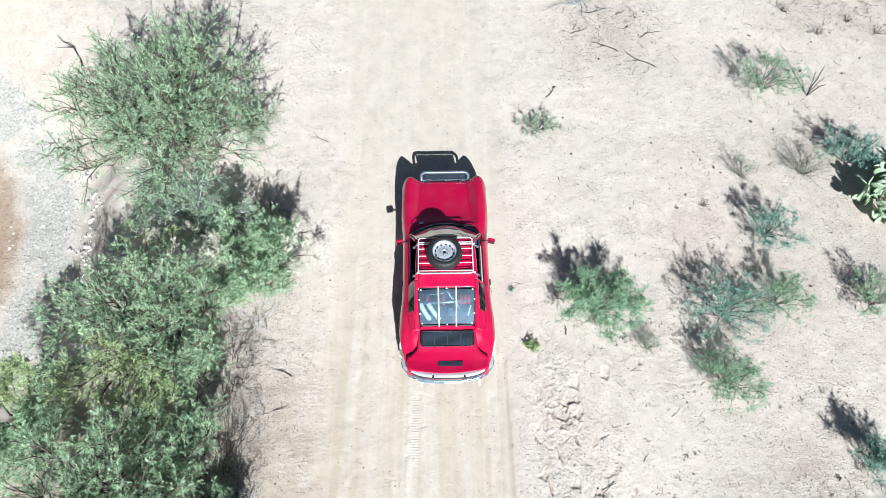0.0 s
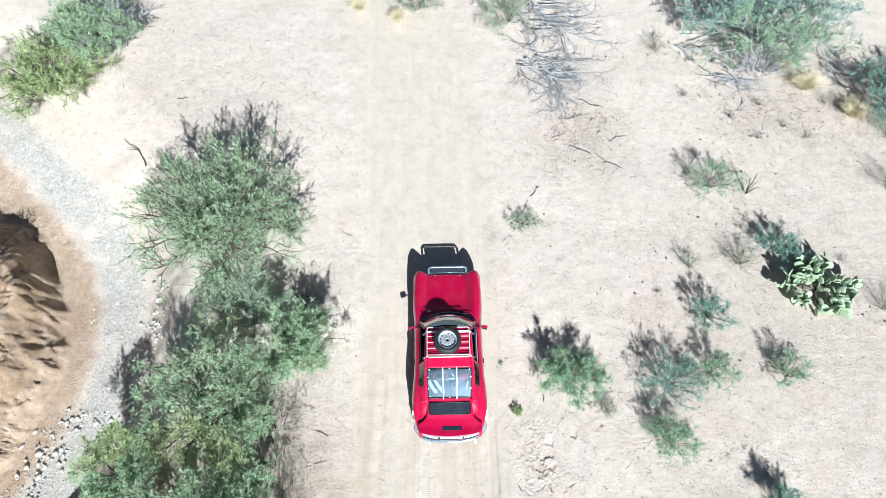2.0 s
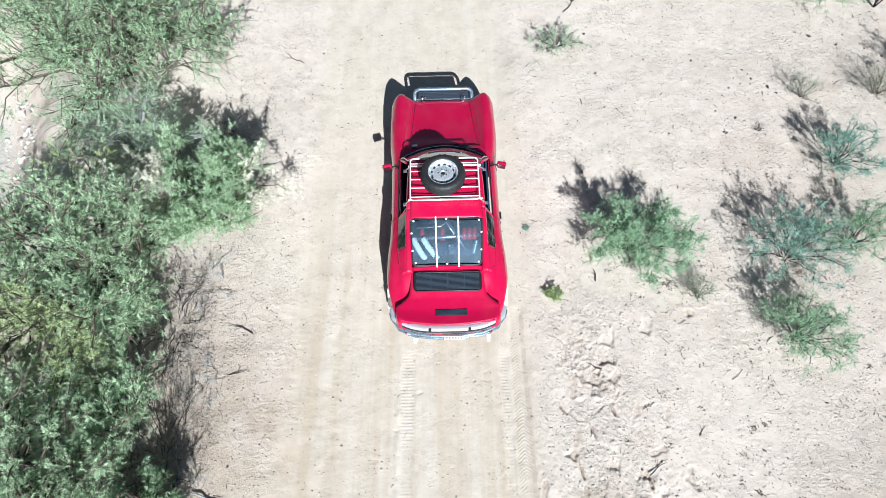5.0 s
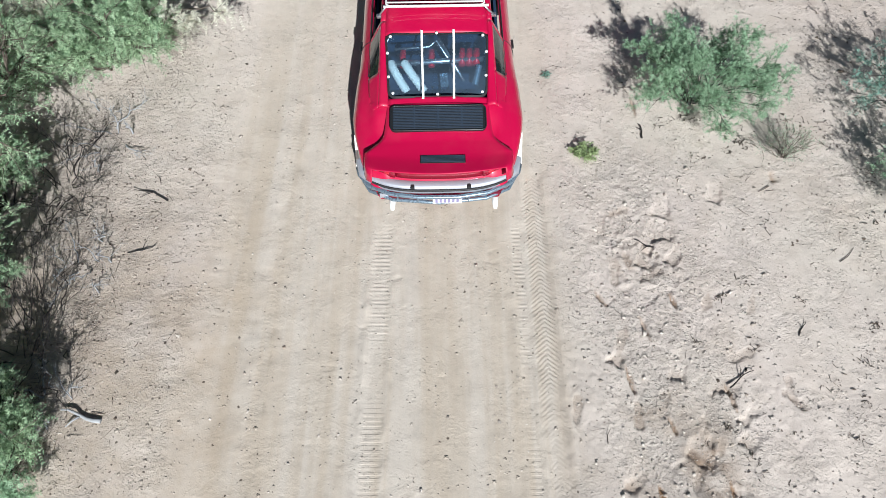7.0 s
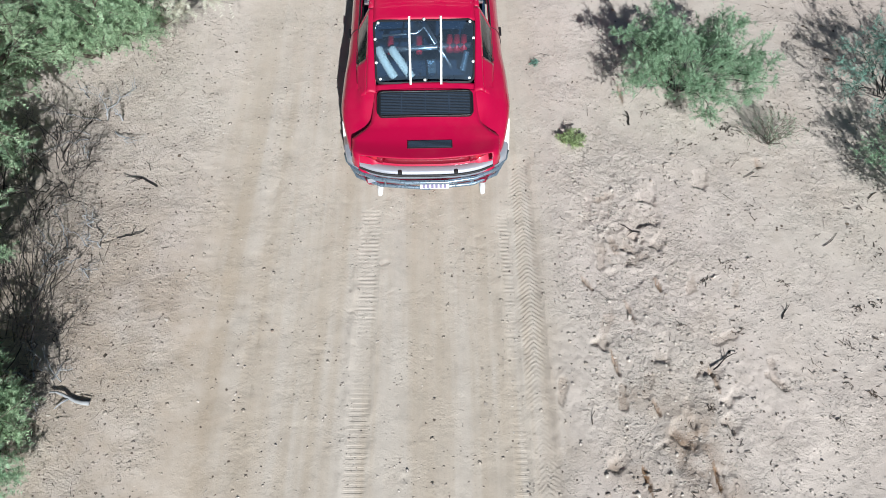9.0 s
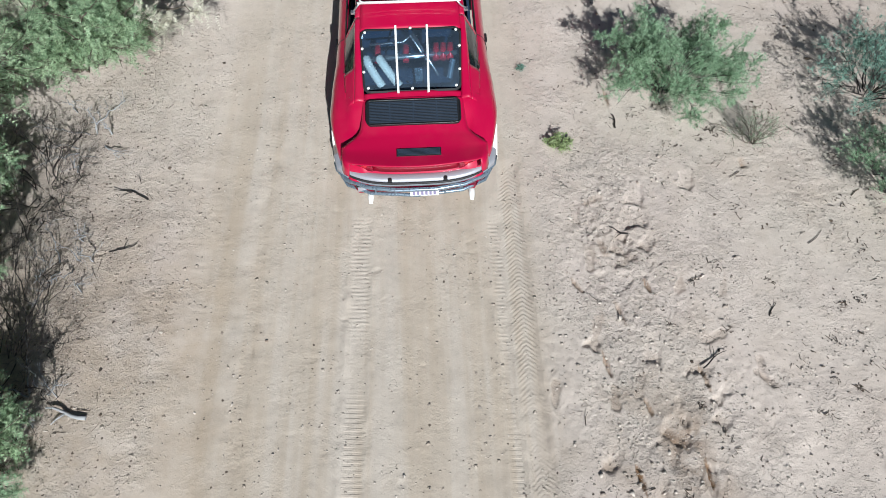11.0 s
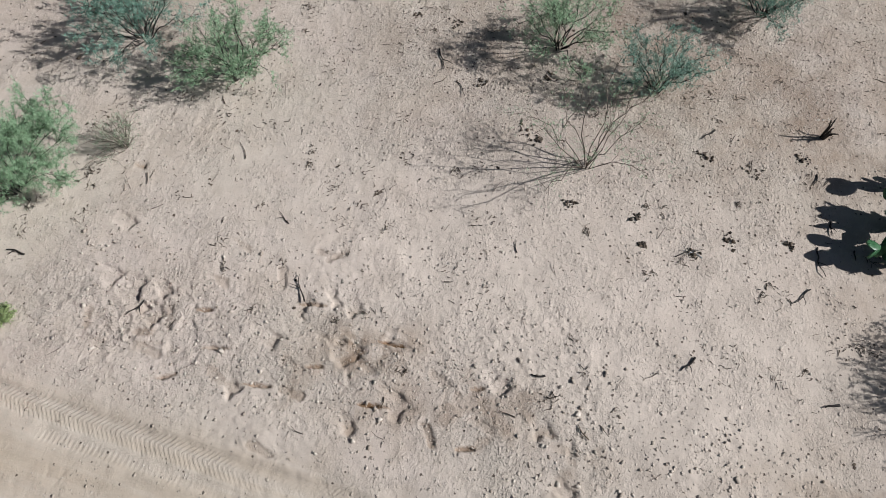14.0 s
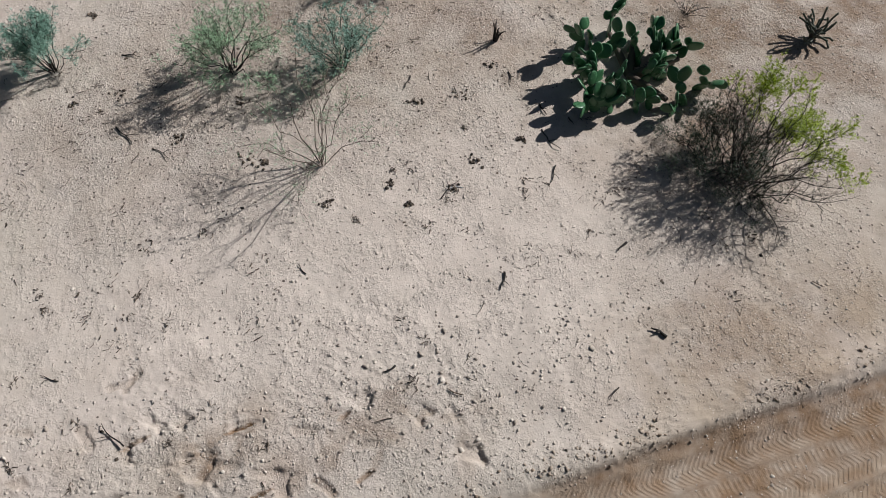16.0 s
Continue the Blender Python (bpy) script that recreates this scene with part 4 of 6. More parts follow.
    lid_x = curve_of((-2.13, 0.66), (-2.09, 0.71), (-2.0, 0.738), (-1.87, 0.742), (-1.81, 0.70), (-1.65, 0.55), (-1.34, 0.515))
    bm = bmesh.new()
    grid = []
    for y in [-1.34 - 0.02 * k for k in range(39)] + [-2.115, -2.13]:
        line, w = [], lid_x(y)
        for i in range(-12, 13):
            s = i / 12
            line.append(bm.verts.new((w * s, y + 0.085 * s * s * ease(-y, 1.75, 2.0), lid_z(y) - 0.03 * abs(s) ** 3 + 0.0)))
        low = 0.62 if y < -1.6 else 0.7
        line = [bm.verts.new((-w - 0.012, y, max(low, lid_z(y) - 0.13)))] + line + [bm.verts.new((w + 0.012, y, max(low, lid_z(y) - 0.13)))]
        grid.append(line)
    for a, b in zip(grid, grid[1:]):
        for k in range(len(a) - 1):
            bm.faces.new((a[k], b[k], b[k + 1], a[k + 1]))
    bmesh.ops.recalc_face_normals(bm, faces=bm.faces)
    lid = thick(part("engine_lid", smooth(bm), PAINT, car, "red engine lid with an upturned tail"), 0.014)
    bm = bmesh.new()
    m = pose(0, -1.51, 0.893, 14.5, 0, 0)
    rim = [m @ Vector((sx * 0.43 + 0.05 * math.cos(t), sy * 0.085 + 0.05 * math.sin(t), 0.012)) for sx, sy, t0 in ((1, 1, 0), (-1, 1, 90), (-1, -1, 180), (1, -1, 270)) for t in [radians(t0 + 15 * k) for k in range(7)]]
    upper, lower = [bm.verts.new(p) for p in rim], [bm.verts.new(p - Vector((0, 0, 0.025))) for p in rim]
    bm.faces.new(upper)
    bm.faces.new(lower[::-1])
    for k in range(len(rim)):
        bm.faces.new((upper[k - 1], lower[k - 1], lower[k], upper[k]))
    tube(bm, [p + Vector((0, 0, 0.004)) for p in rim], 0.008, 6, closed=True)
    grille = part("lid_grille", bm, TRIM, lid, "black slatted engine grille")
    bm = bmesh.new()
    for k in range(14):
        y = -1.405 - 0.0165 * k
        box(bm, (0, y, 0.9075 + 0.26 * (y + 1.51)), (0.90, 0.007, 0.010), (14.5, 0, 0))
    for x in (-0.24, 0.0, 0.24):
        box(bm, (x, -1.51, 0.909), (0.012, 0.235, 0.012), (14.5, 0, 0))
    part("grille_slat", bm, GRILLE, grille, "dark grey slats")
    bm = bmesh.new()
    box(bm, (0.04, -1.945, lid_z(-1.945) + 0.002), (0.45, 0.095, 0.016), (1, 0, 0), 0.006)
    vent = part("lid_vent", bm, TRIM, lid, "small black slatted vent")
    bm = bmesh.new()
    for k in range(6):
        box(bm, (0.04, -1.91 - 0.014 * k, lid_z(-1.945) + 0.012), (0.43, 0.005, 0.008))
    part("vent_slat", bm, GRILLE, vent)

    # tail
    def tail_band(x0, x1, low, high, out, count=14):
        bm = bmesh.new()
        for z0, z1 in ((low, high),):
            rows = []
            for x in np.linspace(x0, x1, count):
                y = -2.07 + 0.17 * abs(x / 0.76) ** 3.0 - out
                rows.append([bm.verts.new((x, y + 0.05, z1 + 0.012)), bm.verts.new((x, y, z1)), bm.verts.new((x, y - 0.02, z0)), bm.verts.new((x, y + 0.05, z0 - 0.01))])
            for p, q in zip(rows, rows[1:]):
                for k in range(3):
                    bm.faces.new((p[k], p[k + 1], q[k + 1], q[k]))
        bmesh.ops.recalc_face_normals(bm, faces=bm.faces)
        return smooth(bm)

    thick(part("tail_panel", tail_band(-0.44, 0.44, 0.585, 0.69, 0.0), LAMP_RED, car, "glossy red reflector strip"), 0.01)
    for sx in (-1, 1):
        x0, x1 = sorted((sx * 0.445, sx * 0.715))
        light = thick(part("tail_light", tail_band(x0, x1, 0.58, 0.695, 0.008), LAMP_RED, car, "red wraparound tail light"), 0.01)
        for d in (0.53, 0.65):
            bm = bmesh.new()
            lathe(bm, [(0.001, 0.012), (0.026, 0.008), (0.034, 0.0)], 14, pose(sx * d, -2.07 + 0.17 * (d / 0.76) ** 3 - 0.02, 0.64, 80, 0, sx * 18))
            part("lens", bm, SIGNAL, light)
    line = [Vector((x, -2.15 + 0.20 * abs(x / 0.79) ** 3.4, 0.0)) for x in np.linspace(-0.79, 0.79, 33)]
    line = [Vector((-0.825, -1.80, 0))] + line + [Vector((0.825, -1.80, 0))]
    profile = [(-0.085, 0.47), (-0.085, 0.545), (-0.045, 0.565), (0.008, 0.562), (0.03, 0.54), (0.035, 0.47), (0.0, 0.43)]
    bm = bmesh.new()
    rows = []
    for i, p in enumerate(line):
        way = (line[min(len(line) - 1, i + 1)] - line[max(0, i - 1)]).normalized()
        outw = Vector((way.y, -way.x, 0))
        rows.append([bm.verts.new(p + outw * o + Vector((0, 0, z))) for o, z in profile])
    for a, b in zip(rows, rows[1:]):
        for k in range(len(profile) - 1):
            bm.faces.new((a[k], a[k + 1], b[k + 1], b[k]))
    bmesh.ops.recalc_face_normals(bm, faces=bm.faces)
    bumper = part("rear_bumper", smooth(bm), SATIN, car, "satin silver wraparound bumper")
    part("rubber_strip", tube(bmesh.new(), [p + Vector((0, 0, 0.525)) * 1.0 + Vector((0, -0.038 + 0.0 * p.x, 0)) for p in line[2:-2]], 0.014, 8), BLACK, bumper, "black rubber strip")
    for x in (-0.27, 0.30):
        part("overrider", box(bmesh.new(), (x, -2.155, 0.54), (0.045, 0.05, 0.05), bevel=0.012), BLACK, bumper)
    guard = part("rear_guard", tube(bmesh.new(), [(-0.845, -1.84, 0.47), (-0.82, -1.94, 0.465), (-0.72, -2.07, 0.46), (-0.5, -2.17, 0.45), (-0.2, -2.215, 0.445), (0.2, -2.215, 0.445), (0.5, -2.17, 0.45), (0.72, -2.07, 0.46), (0.82, -1.94, 0.465), (0.845, -1.84, 0.47)], 0.022, 10), STEEL, car, "grey-blue tubular rear guard")
    part("guard_tube", tube(bmesh.new(), [(-0.83, -1.87, 0.39), (-0.72, -2.07, 0.37), (-0.48, -2.175, 0.355), (0, -2.22, 0.35), (0.48, -2.175, 0.355), (0.72, -2.07, 0.37), (0.83, -1.87, 0.39)], 0.020, 10), STEEL, guard)
    for x, y in ((-0.62, -2.10), (-0.43, -2.185), (-0.22, -2.215), (0.30, -2.21), (0.48, -2.17), (0.64, -2.085)):
        part("guard_plate", box(bmesh.new(), (x, y + 0.01, 0.40), (0.016, 0.035, 0.10), (0, 0, -30 * x), 0.004), STEEL, guard)
    for x, w in ((-0.54, 0.15), (0.40, 0.15)):
        part("guard_step", box(bmesh.new(), (x, -2.15 + 0.03 * abs(x), 0.40), (w, 0.02, 0.07), (0, 0, -28 * x), 0.006), SATIN, guard, "light grey plate")
    plate = part("number_plate", box(bmesh.new(), (0.08, -2.222, 0.395), (0.30, 0.008, 0.085), (-12, 0, 0), 0.003), PLATE, guard, "white plate with dark bars")
    for k in range(6):
        part("lettering_bar", box(bmesh.new(), (-0.03 + 0.043 * k, -2.228, 0.397), (0.024, 0.005, 0.05), (-12, 0, 0)), INK, plate)
    for x in (-0.60,):
        bm = bmesh.new()
        lathe(bm, [(0.001, 0.02), (0.028, 0.016), (0.034, 0.0), (0.03, -0.03)], 16, pose(x, -2.13, 0.43, 75, 0, -18))
        part("reversing_lamp", bm, TRIM, guard, "small round black lamp")
    for x in (-0.49, 0.58):
        bm = tube(bmesh.new(), [(x, -1.95, 0.27), (x, -2.16, 0.265), (x, -2.235, 0.255)], [0.034, 0.033, 0.02], 14)
        part("exhaust_tip", bm, FLAP, car, "pale exhaust tip")
    for sx in (-1, 1):
        bm = box(bmesh.new(), (sx * 0.858, -1.50, 0.34), (0.085, 0.012, 0.46), (-16, 0, sx * 10), 0.004)
        part("mud_flap", bm, FLAP, car, "white mud flap behind the rear wheel")
        box_bm = bmesh.new()
        for k in range(6):
            box(box_bm, (sx * 0.80, -1.80 - 0.018 * k, 0.50), (0.07, 0.008, 0.09), (0, 0, sx * 20))
        part("bumper_bellows", box_bm, STEEL, car, "grey ribbed bumper bellows")

    # nose
    line = [Vector((x, 2.235 - 0.22 * abs(x / 0.8) ** 2.6, 0.52)) for x in np.linspace(-0.78, 0.78, 25)]
    bm = bmesh.new()
    rows = []
    for i, p in enumerate(line):
        way = (line[min(24, i + 1)] - line[max(0, i - 1)]).normalized()
        outw = Vector((-way.y, way.x, 0))
        rows.append([bm.verts.new(p + outw * o + Vector((0, 0, z))) for o, z in ((-0.10, 0.03), (-0.06, 0.06), (0.0, 0.06), (0.035, 0.03), (0.035, -0.05), (0.0, -0.09))])
    for a, b in zip(rows, rows[1:]):
        for k in range(5):
            bm.faces.new((a[k], a[k + 1], b[k + 1], b[k]))
    bmesh.ops.recalc_face_normals(bm, faces=bm.faces)
    part("front_bumper", smooth(bm), SATIN, car, "satin silver front bumper")
    hoop = [(-0.465, 2.16, 0.48), (-0.475, 2.21, 0.62)]
    for cx, a0 in ((-0.375, 180), (0.415, 90)):
        hoop += [(cx + 0.10 * math.cos(radians(a0 - 15 * k)), 2.275 + 0.02 * math.sin(radians(a0 - 15 * k)), 0.665 + 0.10 * math.sin(radians(a0 - 15 * k))) for k in range(7)]
    hoop += [(0.515, 2.21, 0.62), (0.505, 2.16, 0.48)]
    bar = part("bull_bar", tube(bmesh.new(), hoop, 0.030, 10), STEEL, car, "blue-grey tubular bull bar")
    part("cross_tube", tube(bmesh.new(), [(-0.47, 2.21, 0.60), (0.51, 2.21, 0.60)], 0.018, 8), STEEL, bar)
    mesh_plate = part("stone_guard", box(bmesh.new(), (0.02, 2.255, 0.67), (0.86, 0.012, 0.14), (-14, 0, 0), 0.004), COOLER, bar, "dark stone guard inside the bar")
    for k in range(5):
        part("guard_rib", box(bmesh.new(), (0.02, 2.232 + 0.008 * k, 0.615 + 0.026 * k), (0.84, 0.006, 0.005), (-14, 0, 0)), GRILLE, mesh_plate)
    for sx in (-0.32, 0.36):
        bm = tube(bmesh.new(), [(sx - 0.025, 2.13, 0.665), (sx - 0.025, 2.18, 0.70), (sx, 2.22, 0.72), (sx + 0.025, 2.18, 0.70), (sx + 0.025, 2.13, 0.665)], 0.007, 6)
        part("bar_bracket", bm, CHROME, bar, "bright bent bracket")
        part("bonnet_pin", box(bmesh.new(), (sx * 0.98, 2.08, 0.69), (0.035, 0.04, 0.012), (-20, 0, 0), 0.004), CHROME, car)
    part("bonnet_latch", box(bmesh.new(), (0.02, 2.10, 0.675), (0.03, 0.03, 0.014), bevel=0.004), CHROME, car)
    for sx in (-1, 1):
        bm = bmesh.new()
        lathe(bm, [(0.001, 0.035), (0.06, 0.028), (0.088, 0.008), (0.098, 0.0), (0.102, -0.03)], 24, pose(sx * 0.665, 2.18, 0.645, -72, 0, 0))
        part("headlight", bm, LENS, car, "round headlight")
        # mirrors
        bm = box(bmesh.new(), (sx * 0.90, 0.50, 0.955), (0.15, 0.07, 0.10), (0, 0, -sx * 14), 0.03)
        mirror = part("door_mirror", bm, PAINT, car, "red-backed door mirror")
        part("mirror_glass", box(bmesh.new(), (sx * 0.898, 0.460, 0.96), (0.12, 0.014, 0.075), (-18, 0, -sx * 14), 0.006), MIRROR, mirror)
        part("mirror_stalk", tube(bmesh.new(), [(sx * 0.72, 0.53, 0.89), (sx * 0.83, 0.52, 0.93)], 0.016, 8), TRIM, mirror)

    # wheels
    def wheel(name, m, rim_material, parent, label):
        hub = new(name)
        hub.parent = parent
        if label:
            hub["label"] = label
        hub.matrix_basis = m
        bm = bmesh.new()
        section_ = [(0.218, -0.075), (0.224, -0.09), (0.255, -0.102), (0.29, -0.098), (0.318, -0.084), (0.330, -0.06), (0.334, -0.03), (0.334, 0.0), (0.334, 0.03), (0.330, 0.06), (0.318, 0.084), (0.29, 0.098), (0.255, 0.102), (0.224, 0.09), (0.218, 0.075)]
        lathe(bm, section_, 96, ripple=lambda i, k: (0.0 if i < 4 or i > 10 else (0.009 if (k + (i % 2) * 2) % 4 < 2 else -0.010)))
        part("tyre", bm, BLACK, hub, "knobbly black tyre")
        bm = bmesh.new()
        lathe(bm, [(0.222, 0.07), (0.231, 0.086), (0.224, 0.094), (0.210, 0.08), (0.200, 0.03), (0.182, 0.014), (0.150, 0.035), (0.12, 0.05), (0.085, 0.042), (0.06, 0.05), (0.035, 0.05), (0.033, 0.02)], 48)
        lathe(bm, [(0.222, -0.075), (0.208, -0.07), (0.200, 0.03)], 48)
        rim = part("rim", bm, rim_material, hub, "silver steel rim")
        for k in range(12):
            a = 2 * math.pi * k / 12
            slot = bmesh.new()
            box(slot, (0.168 * math.cos(a), 0.168 * math.sin(a), 0.030), (0.020, 0.038, 0.016), (0, 0, math.degrees(a)), 0.003)
            part("slot", slot, TRIM, rim)
        for k in range(5):
            a = 2 * math.pi * k / 5 + 0.3
            nut = bmesh.new()
            lathe(nut, [(0.009, 0.0), (0.009, 0.01), (0.001, 0.012)], 8, pose(0.065 * math.cos(a), 0.065 * math.sin(a), 0.047))
            part("lug_hole", nut, TRIM, rim)
        cap = bmesh.new()
        lathe(cap, [(0.034, 0.03), (0.001, 0.031)], 16)
        part("hub_bore", cap, TRIM, rim)
        return hub

    for y in (-1.13, 1.14):
        for sx in (-1, 1):
            wheel("wheel", pose(sx * 0.765, y, 0.325, 0, 90 * sx, 0), RIM, car, "road wheel with a knobbly tyre")

    # roof rack
    rack = new("roof_rack")
    rack.parent = car
    rack["label"] = "white tubular roof rack"
    z = 1.37
    left, right, front, back = -0.515, 0.495, 0.33, -0.42
    r = 0.05
    loop = []
    for cx, cy, a0 in ((right - r, front - r, 0), (left + r, front - r, 90), (left + r, back + r, 180), (right - r, back + r, 270)):
        loop += [(cx + r * math.cos(radians(a0 + 22.5 * k)), cy + r * math.sin(radians(a0 + 22.5 * k)), z) for k in range(5)]
    part("rack_frame", tube(bmesh.new(), loop, 0.0105, 8, closed=True), WHITE, rack)
    for y in (0.24, 0.10, -0.05, -0.20, -0.36):
        part("rack_bar", tube(bmesh.new(), [(left, y, z - 0.004), (right, y, z - 0.004)], 0.009, 8), WHITE, rack)
    for y in (0.22, -0.385):
        part("rack_beam", tube(bmesh.new(), [(left - 0.03, y, z - 0.035), (right + 0.05, y, z - 0.035)], 0.014, 8), WHITE, rack)
        for sx, x in ((-1, left), (1, right)):
            bm = tube(bmesh.new(), [(x + sx * 0.0, y, z - 0.03), (x + sx * 0.05, y, z - 0.10), (sx * 0.605, y, 1.215)], 0.011, 8)
            box(bm, (sx * 0.60, y, 1.215), (0.05, 0.045, 0.03), bevel=0.006)
            part("rack_foot", bm, ALLOY, rack, "metal rack foot clamped to the gutter")
    part("amber_strip", box(bmesh.new(), (0.03, 0.36, 1.345), (0.42, 0.02, 0.03), bevel=0.006), AMBER, rack, "amber plastic strip")

    for ob in car.children:
        if ob.name.split(".")[0] in ("tail_panel", "tail_light", "rear_bumper", "rear_guard", "exhaust_tip", "bumper_bellows"):
            ob.location.y += 0.055
    spare = wheel("spare_wheel", pose(0, 0, 0), RIM, None, "")
    tagged(spare, "spare wheel with knobbly tyre lying on the roof rack", "wheel")
    return car, spare


CAR_AT = pose(0.055, 6.05, -0.075, 0, 0, 0.9)
CAR, SPARE = build_car()
CAR.matrix_basis = CAR_AT
SPARE.matrix_basis = CAR_AT @ pose(-0.03, -0.055, 1.478, 0, 0, 20) @ Matrix.Scale(0.97, 4)


# ---- plants ----
def bars(segments, sides=4):
    """Corners and faces of tapered bars from rows of start, end and two radii."""
    s = np.asarray(segments, dtype=float)
    a, b, ra, rb = s[:, 0:3], s[:, 3:6], s[:, 6], s[:, 7]
    way = b - a
    way /= np.linalg.norm(way, axis=1, keepdims=True) + 1e-9
    helper = np.where(np.abs(way[:, 2:3]) < 0.9, np.array([[0.0, 0.0, 1.0]]), np.array([[1.0, 0.0, 0.0]]))
    u = np.cross(way, helper)
    u /= np.linalg.norm(u, axis=1, keepdims=True) + 1e-9
    v = np.cross(way, u)
    rings = []
    for end, r in ((a, ra), (b, rb)):
        for k in range(sides):
            t = 2 * math.pi * k / sides
            rings.append(end + r[:, None] * (math.cos(t) * u + math.sin(t) * v))
    verts = np.stack(rings, 1).reshape(-1, 3)
    base = np.arange(len(s))[:, None] * 2 * sides
    faces = np.concatenate([base + np.array([[k, (k + 1) % sides, sides + (k + 1) % sides, sides + k]]) for k in range(sides)])
    return verts, faces


def leaflets(rng, places, ways, length, pairs, leaf, width):
    """Feathery sprigs: pairs of narrow leaflets along each stalk."""
    n = len(places)
    ways = ways / (np.linalg.norm(ways, axis=1, keepdims=True) + 1e-9)
    side = np.cross(ways, rng.normal(0, 0.35, (n, 3)) + [0, 0, 1])
    side /= np.linalg.norm(side, axis=1, keepdims=True) + 1e-9
    long = length * rng.uniform(0.6, 1.25, (n, 1))
    corners = []
    for i in range(pairs):
        t = (i + 0.6) / pairs
        root = places + ways * long * t + [0, 0, -0.25] * long * t * t
        for s in (-1, 1):
            out = side * s * 0.85 + ways * 0.55 + rng.normal(0, 0.22, (n, 3))
            tip = root + out * leaf * rng.uniform(0.7, 1.2, (n, 1))
            across = ways * width * 0.5
            corners += [root - across, root + across, tip + across * 0.5]
    verts = np.stack(corners, 1).reshape(-1, 3)
    return verts, np.arange(len(verts)).reshape(-1, 3)


def plant(name, label, category, x, y, rx, ry, h, seed, limbs=10, branches=7, twigs=5, sprigs=8, leaf=MESQUITE, bark=BARK, length=0.12, pairs=6,
          size=0.03, width=0.010, thick_at_base=0.035, base=0.15, lean=(0, 0), flat=0.55, group="", second=None, second_share=0.0, bare_below=0.0, leafy=None):
    """A shrub: limbs from the base into a crown, branches, twigs and feathery leaves."""
    rng = np.random.RandomState(seed)
    thing = new(name)
    thing.location = (x, y, land(x, y) - 0.01)
    tagged(thing, label, category, group)
    segs, spots, ways = [], [], []

    def limb(start, end, r0, r1, steps, sag, wob):
        pts = [start]
        for k in range(1, steps + 1):
            t = k / steps
            p = start + (end - start) * t
            p = p + np.array([0, 0, sag * math.sin(math.pi * t)]) + rng.normal(0, wob, 3) * (1 if k < steps else 0)
            pts.append(p)
        for k in range(steps):
            ra, rb = r0 + (r1 - r0) * k / steps, r0 + (r1 - r0) * (k + 1) / steps
            segs.append((*pts[k], *pts[k + 1], ra, rb))
        return pts

    reach = np.array([rx, ry, h])
    span = (rx + ry) / 2
    for i in range(limbs):
        turn = 2 * math.pi * (i + rng.uniform(-0.4, 0.4)) / limbs
        rho = math.sqrt(rng.uniform(0.02, 0.85))
        up = math.sqrt(max(0.05, 1 - rho**2)) * rng.uniform(0.6, 1.0) * (1 - flat * 0.3) + 0.15 * rng.rand()
        end = np.array([math.cos(turn) * rho, math.sin(turn) * rho, up]) * reach + [lean[0] * up, lean[1] * up, 0]
        start = np.array([math.cos(turn) * base * rng.rand() * rx, math.sin(turn) * base * rng.rand() * ry, 0.0])
        pts = limb(start, end, thick_at_base * rng.uniform(0.6, 1.1), thick_at_base * 0.3, 6, 0.08 * h, 0.03 * span)
        for _ in range(branches):
            k = rng.uniform(0.3, 1.0) * 6
            j = min(5, int(k))
            root = pts[j] + (pts[j + 1] - pts[j]) * (k - j)
            out = rng.normal(0, 0.75, 3) + (pts[j + 1] - pts[j]) / (np.linalg.norm(pts[j + 1] - pts[j]) + 1e-9) + [0, 0, 0.35]
            out[2] *= flat + 0.3
            end2 = root + out / np.linalg.norm(out) * span * rng.uniform(0.14, 0.34)
            end2[2] = max(end2[2], 0.03)
            twig_pts = limb(root, end2, thick_at_base * 0.28, thick_at_base * 0.12, 3, 0.02 * h, 0.02 * span)
            for _ in range(twigs):
                q = rng.uniform(0.2, 1.0) * 3
                m = min(2, int(q))
                root2 = twig_pts[m] + (twig_pts[m + 1] - twig_pts[m]) * (q - m)
                out2 = rng.normal(0, 0.8, 3) + out / np.linalg.norm(out) + [0, 0, 0.25]
                out2 /= np.linalg.norm(out2)
                long = span * rng.uniform(0.07, 0.2)
                end3 = root2 + out2 * long
                end3[2] = max(end3[2], 0.02)
                segs.append((*root2, *end3, thick_at_base * 0.11, thick_at_base * 0.04))
                if end3[2] < bare_below * h or (leafy is not None and end3[0] * leafy[0] + end3[1] * leafy[1] < leafy[2]):
                    continue
                for _ in range(sprigs):
                    t = rng.uniform(0.15, 1.05)
                    spots.append(root2 + (end3 - root2) * t)
                    ways.append(out2 * 0.6 + rng.normal(0, 0.6, 3) + [0, 0, 0.15])
    verts, faces = bars(segs, 3)
    frame_ob = sheet("branch_frame", verts, faces, bark, thing)
    if base >= 0.5:
        tagged(frame_ob, kind="stuff")
    if spots:
        spots, ways = np.array(spots), np.array(ways)
        cut = np.zeros(len(spots), dtype=bool)
        if second is not None:
            wave = np.sin(spots[:, 0] * 2.3 / span + seed) + np.sin(spots[:, 1] * 2.9 / span + 2 * seed)
            cut = wave > np.quantile(wave, 1 - second_share)
            verts, faces = leaflets(rng, spots[cut], ways[cut], length, pairs, size, width)
            sheet("foliage", verts, faces, second, thing)
        verts, faces = leaflets(rng, spots[~cut], ways[~cut], length, pairs, size, width)
        sheet("foliage", verts, faces, leaf, thing)
    return thing


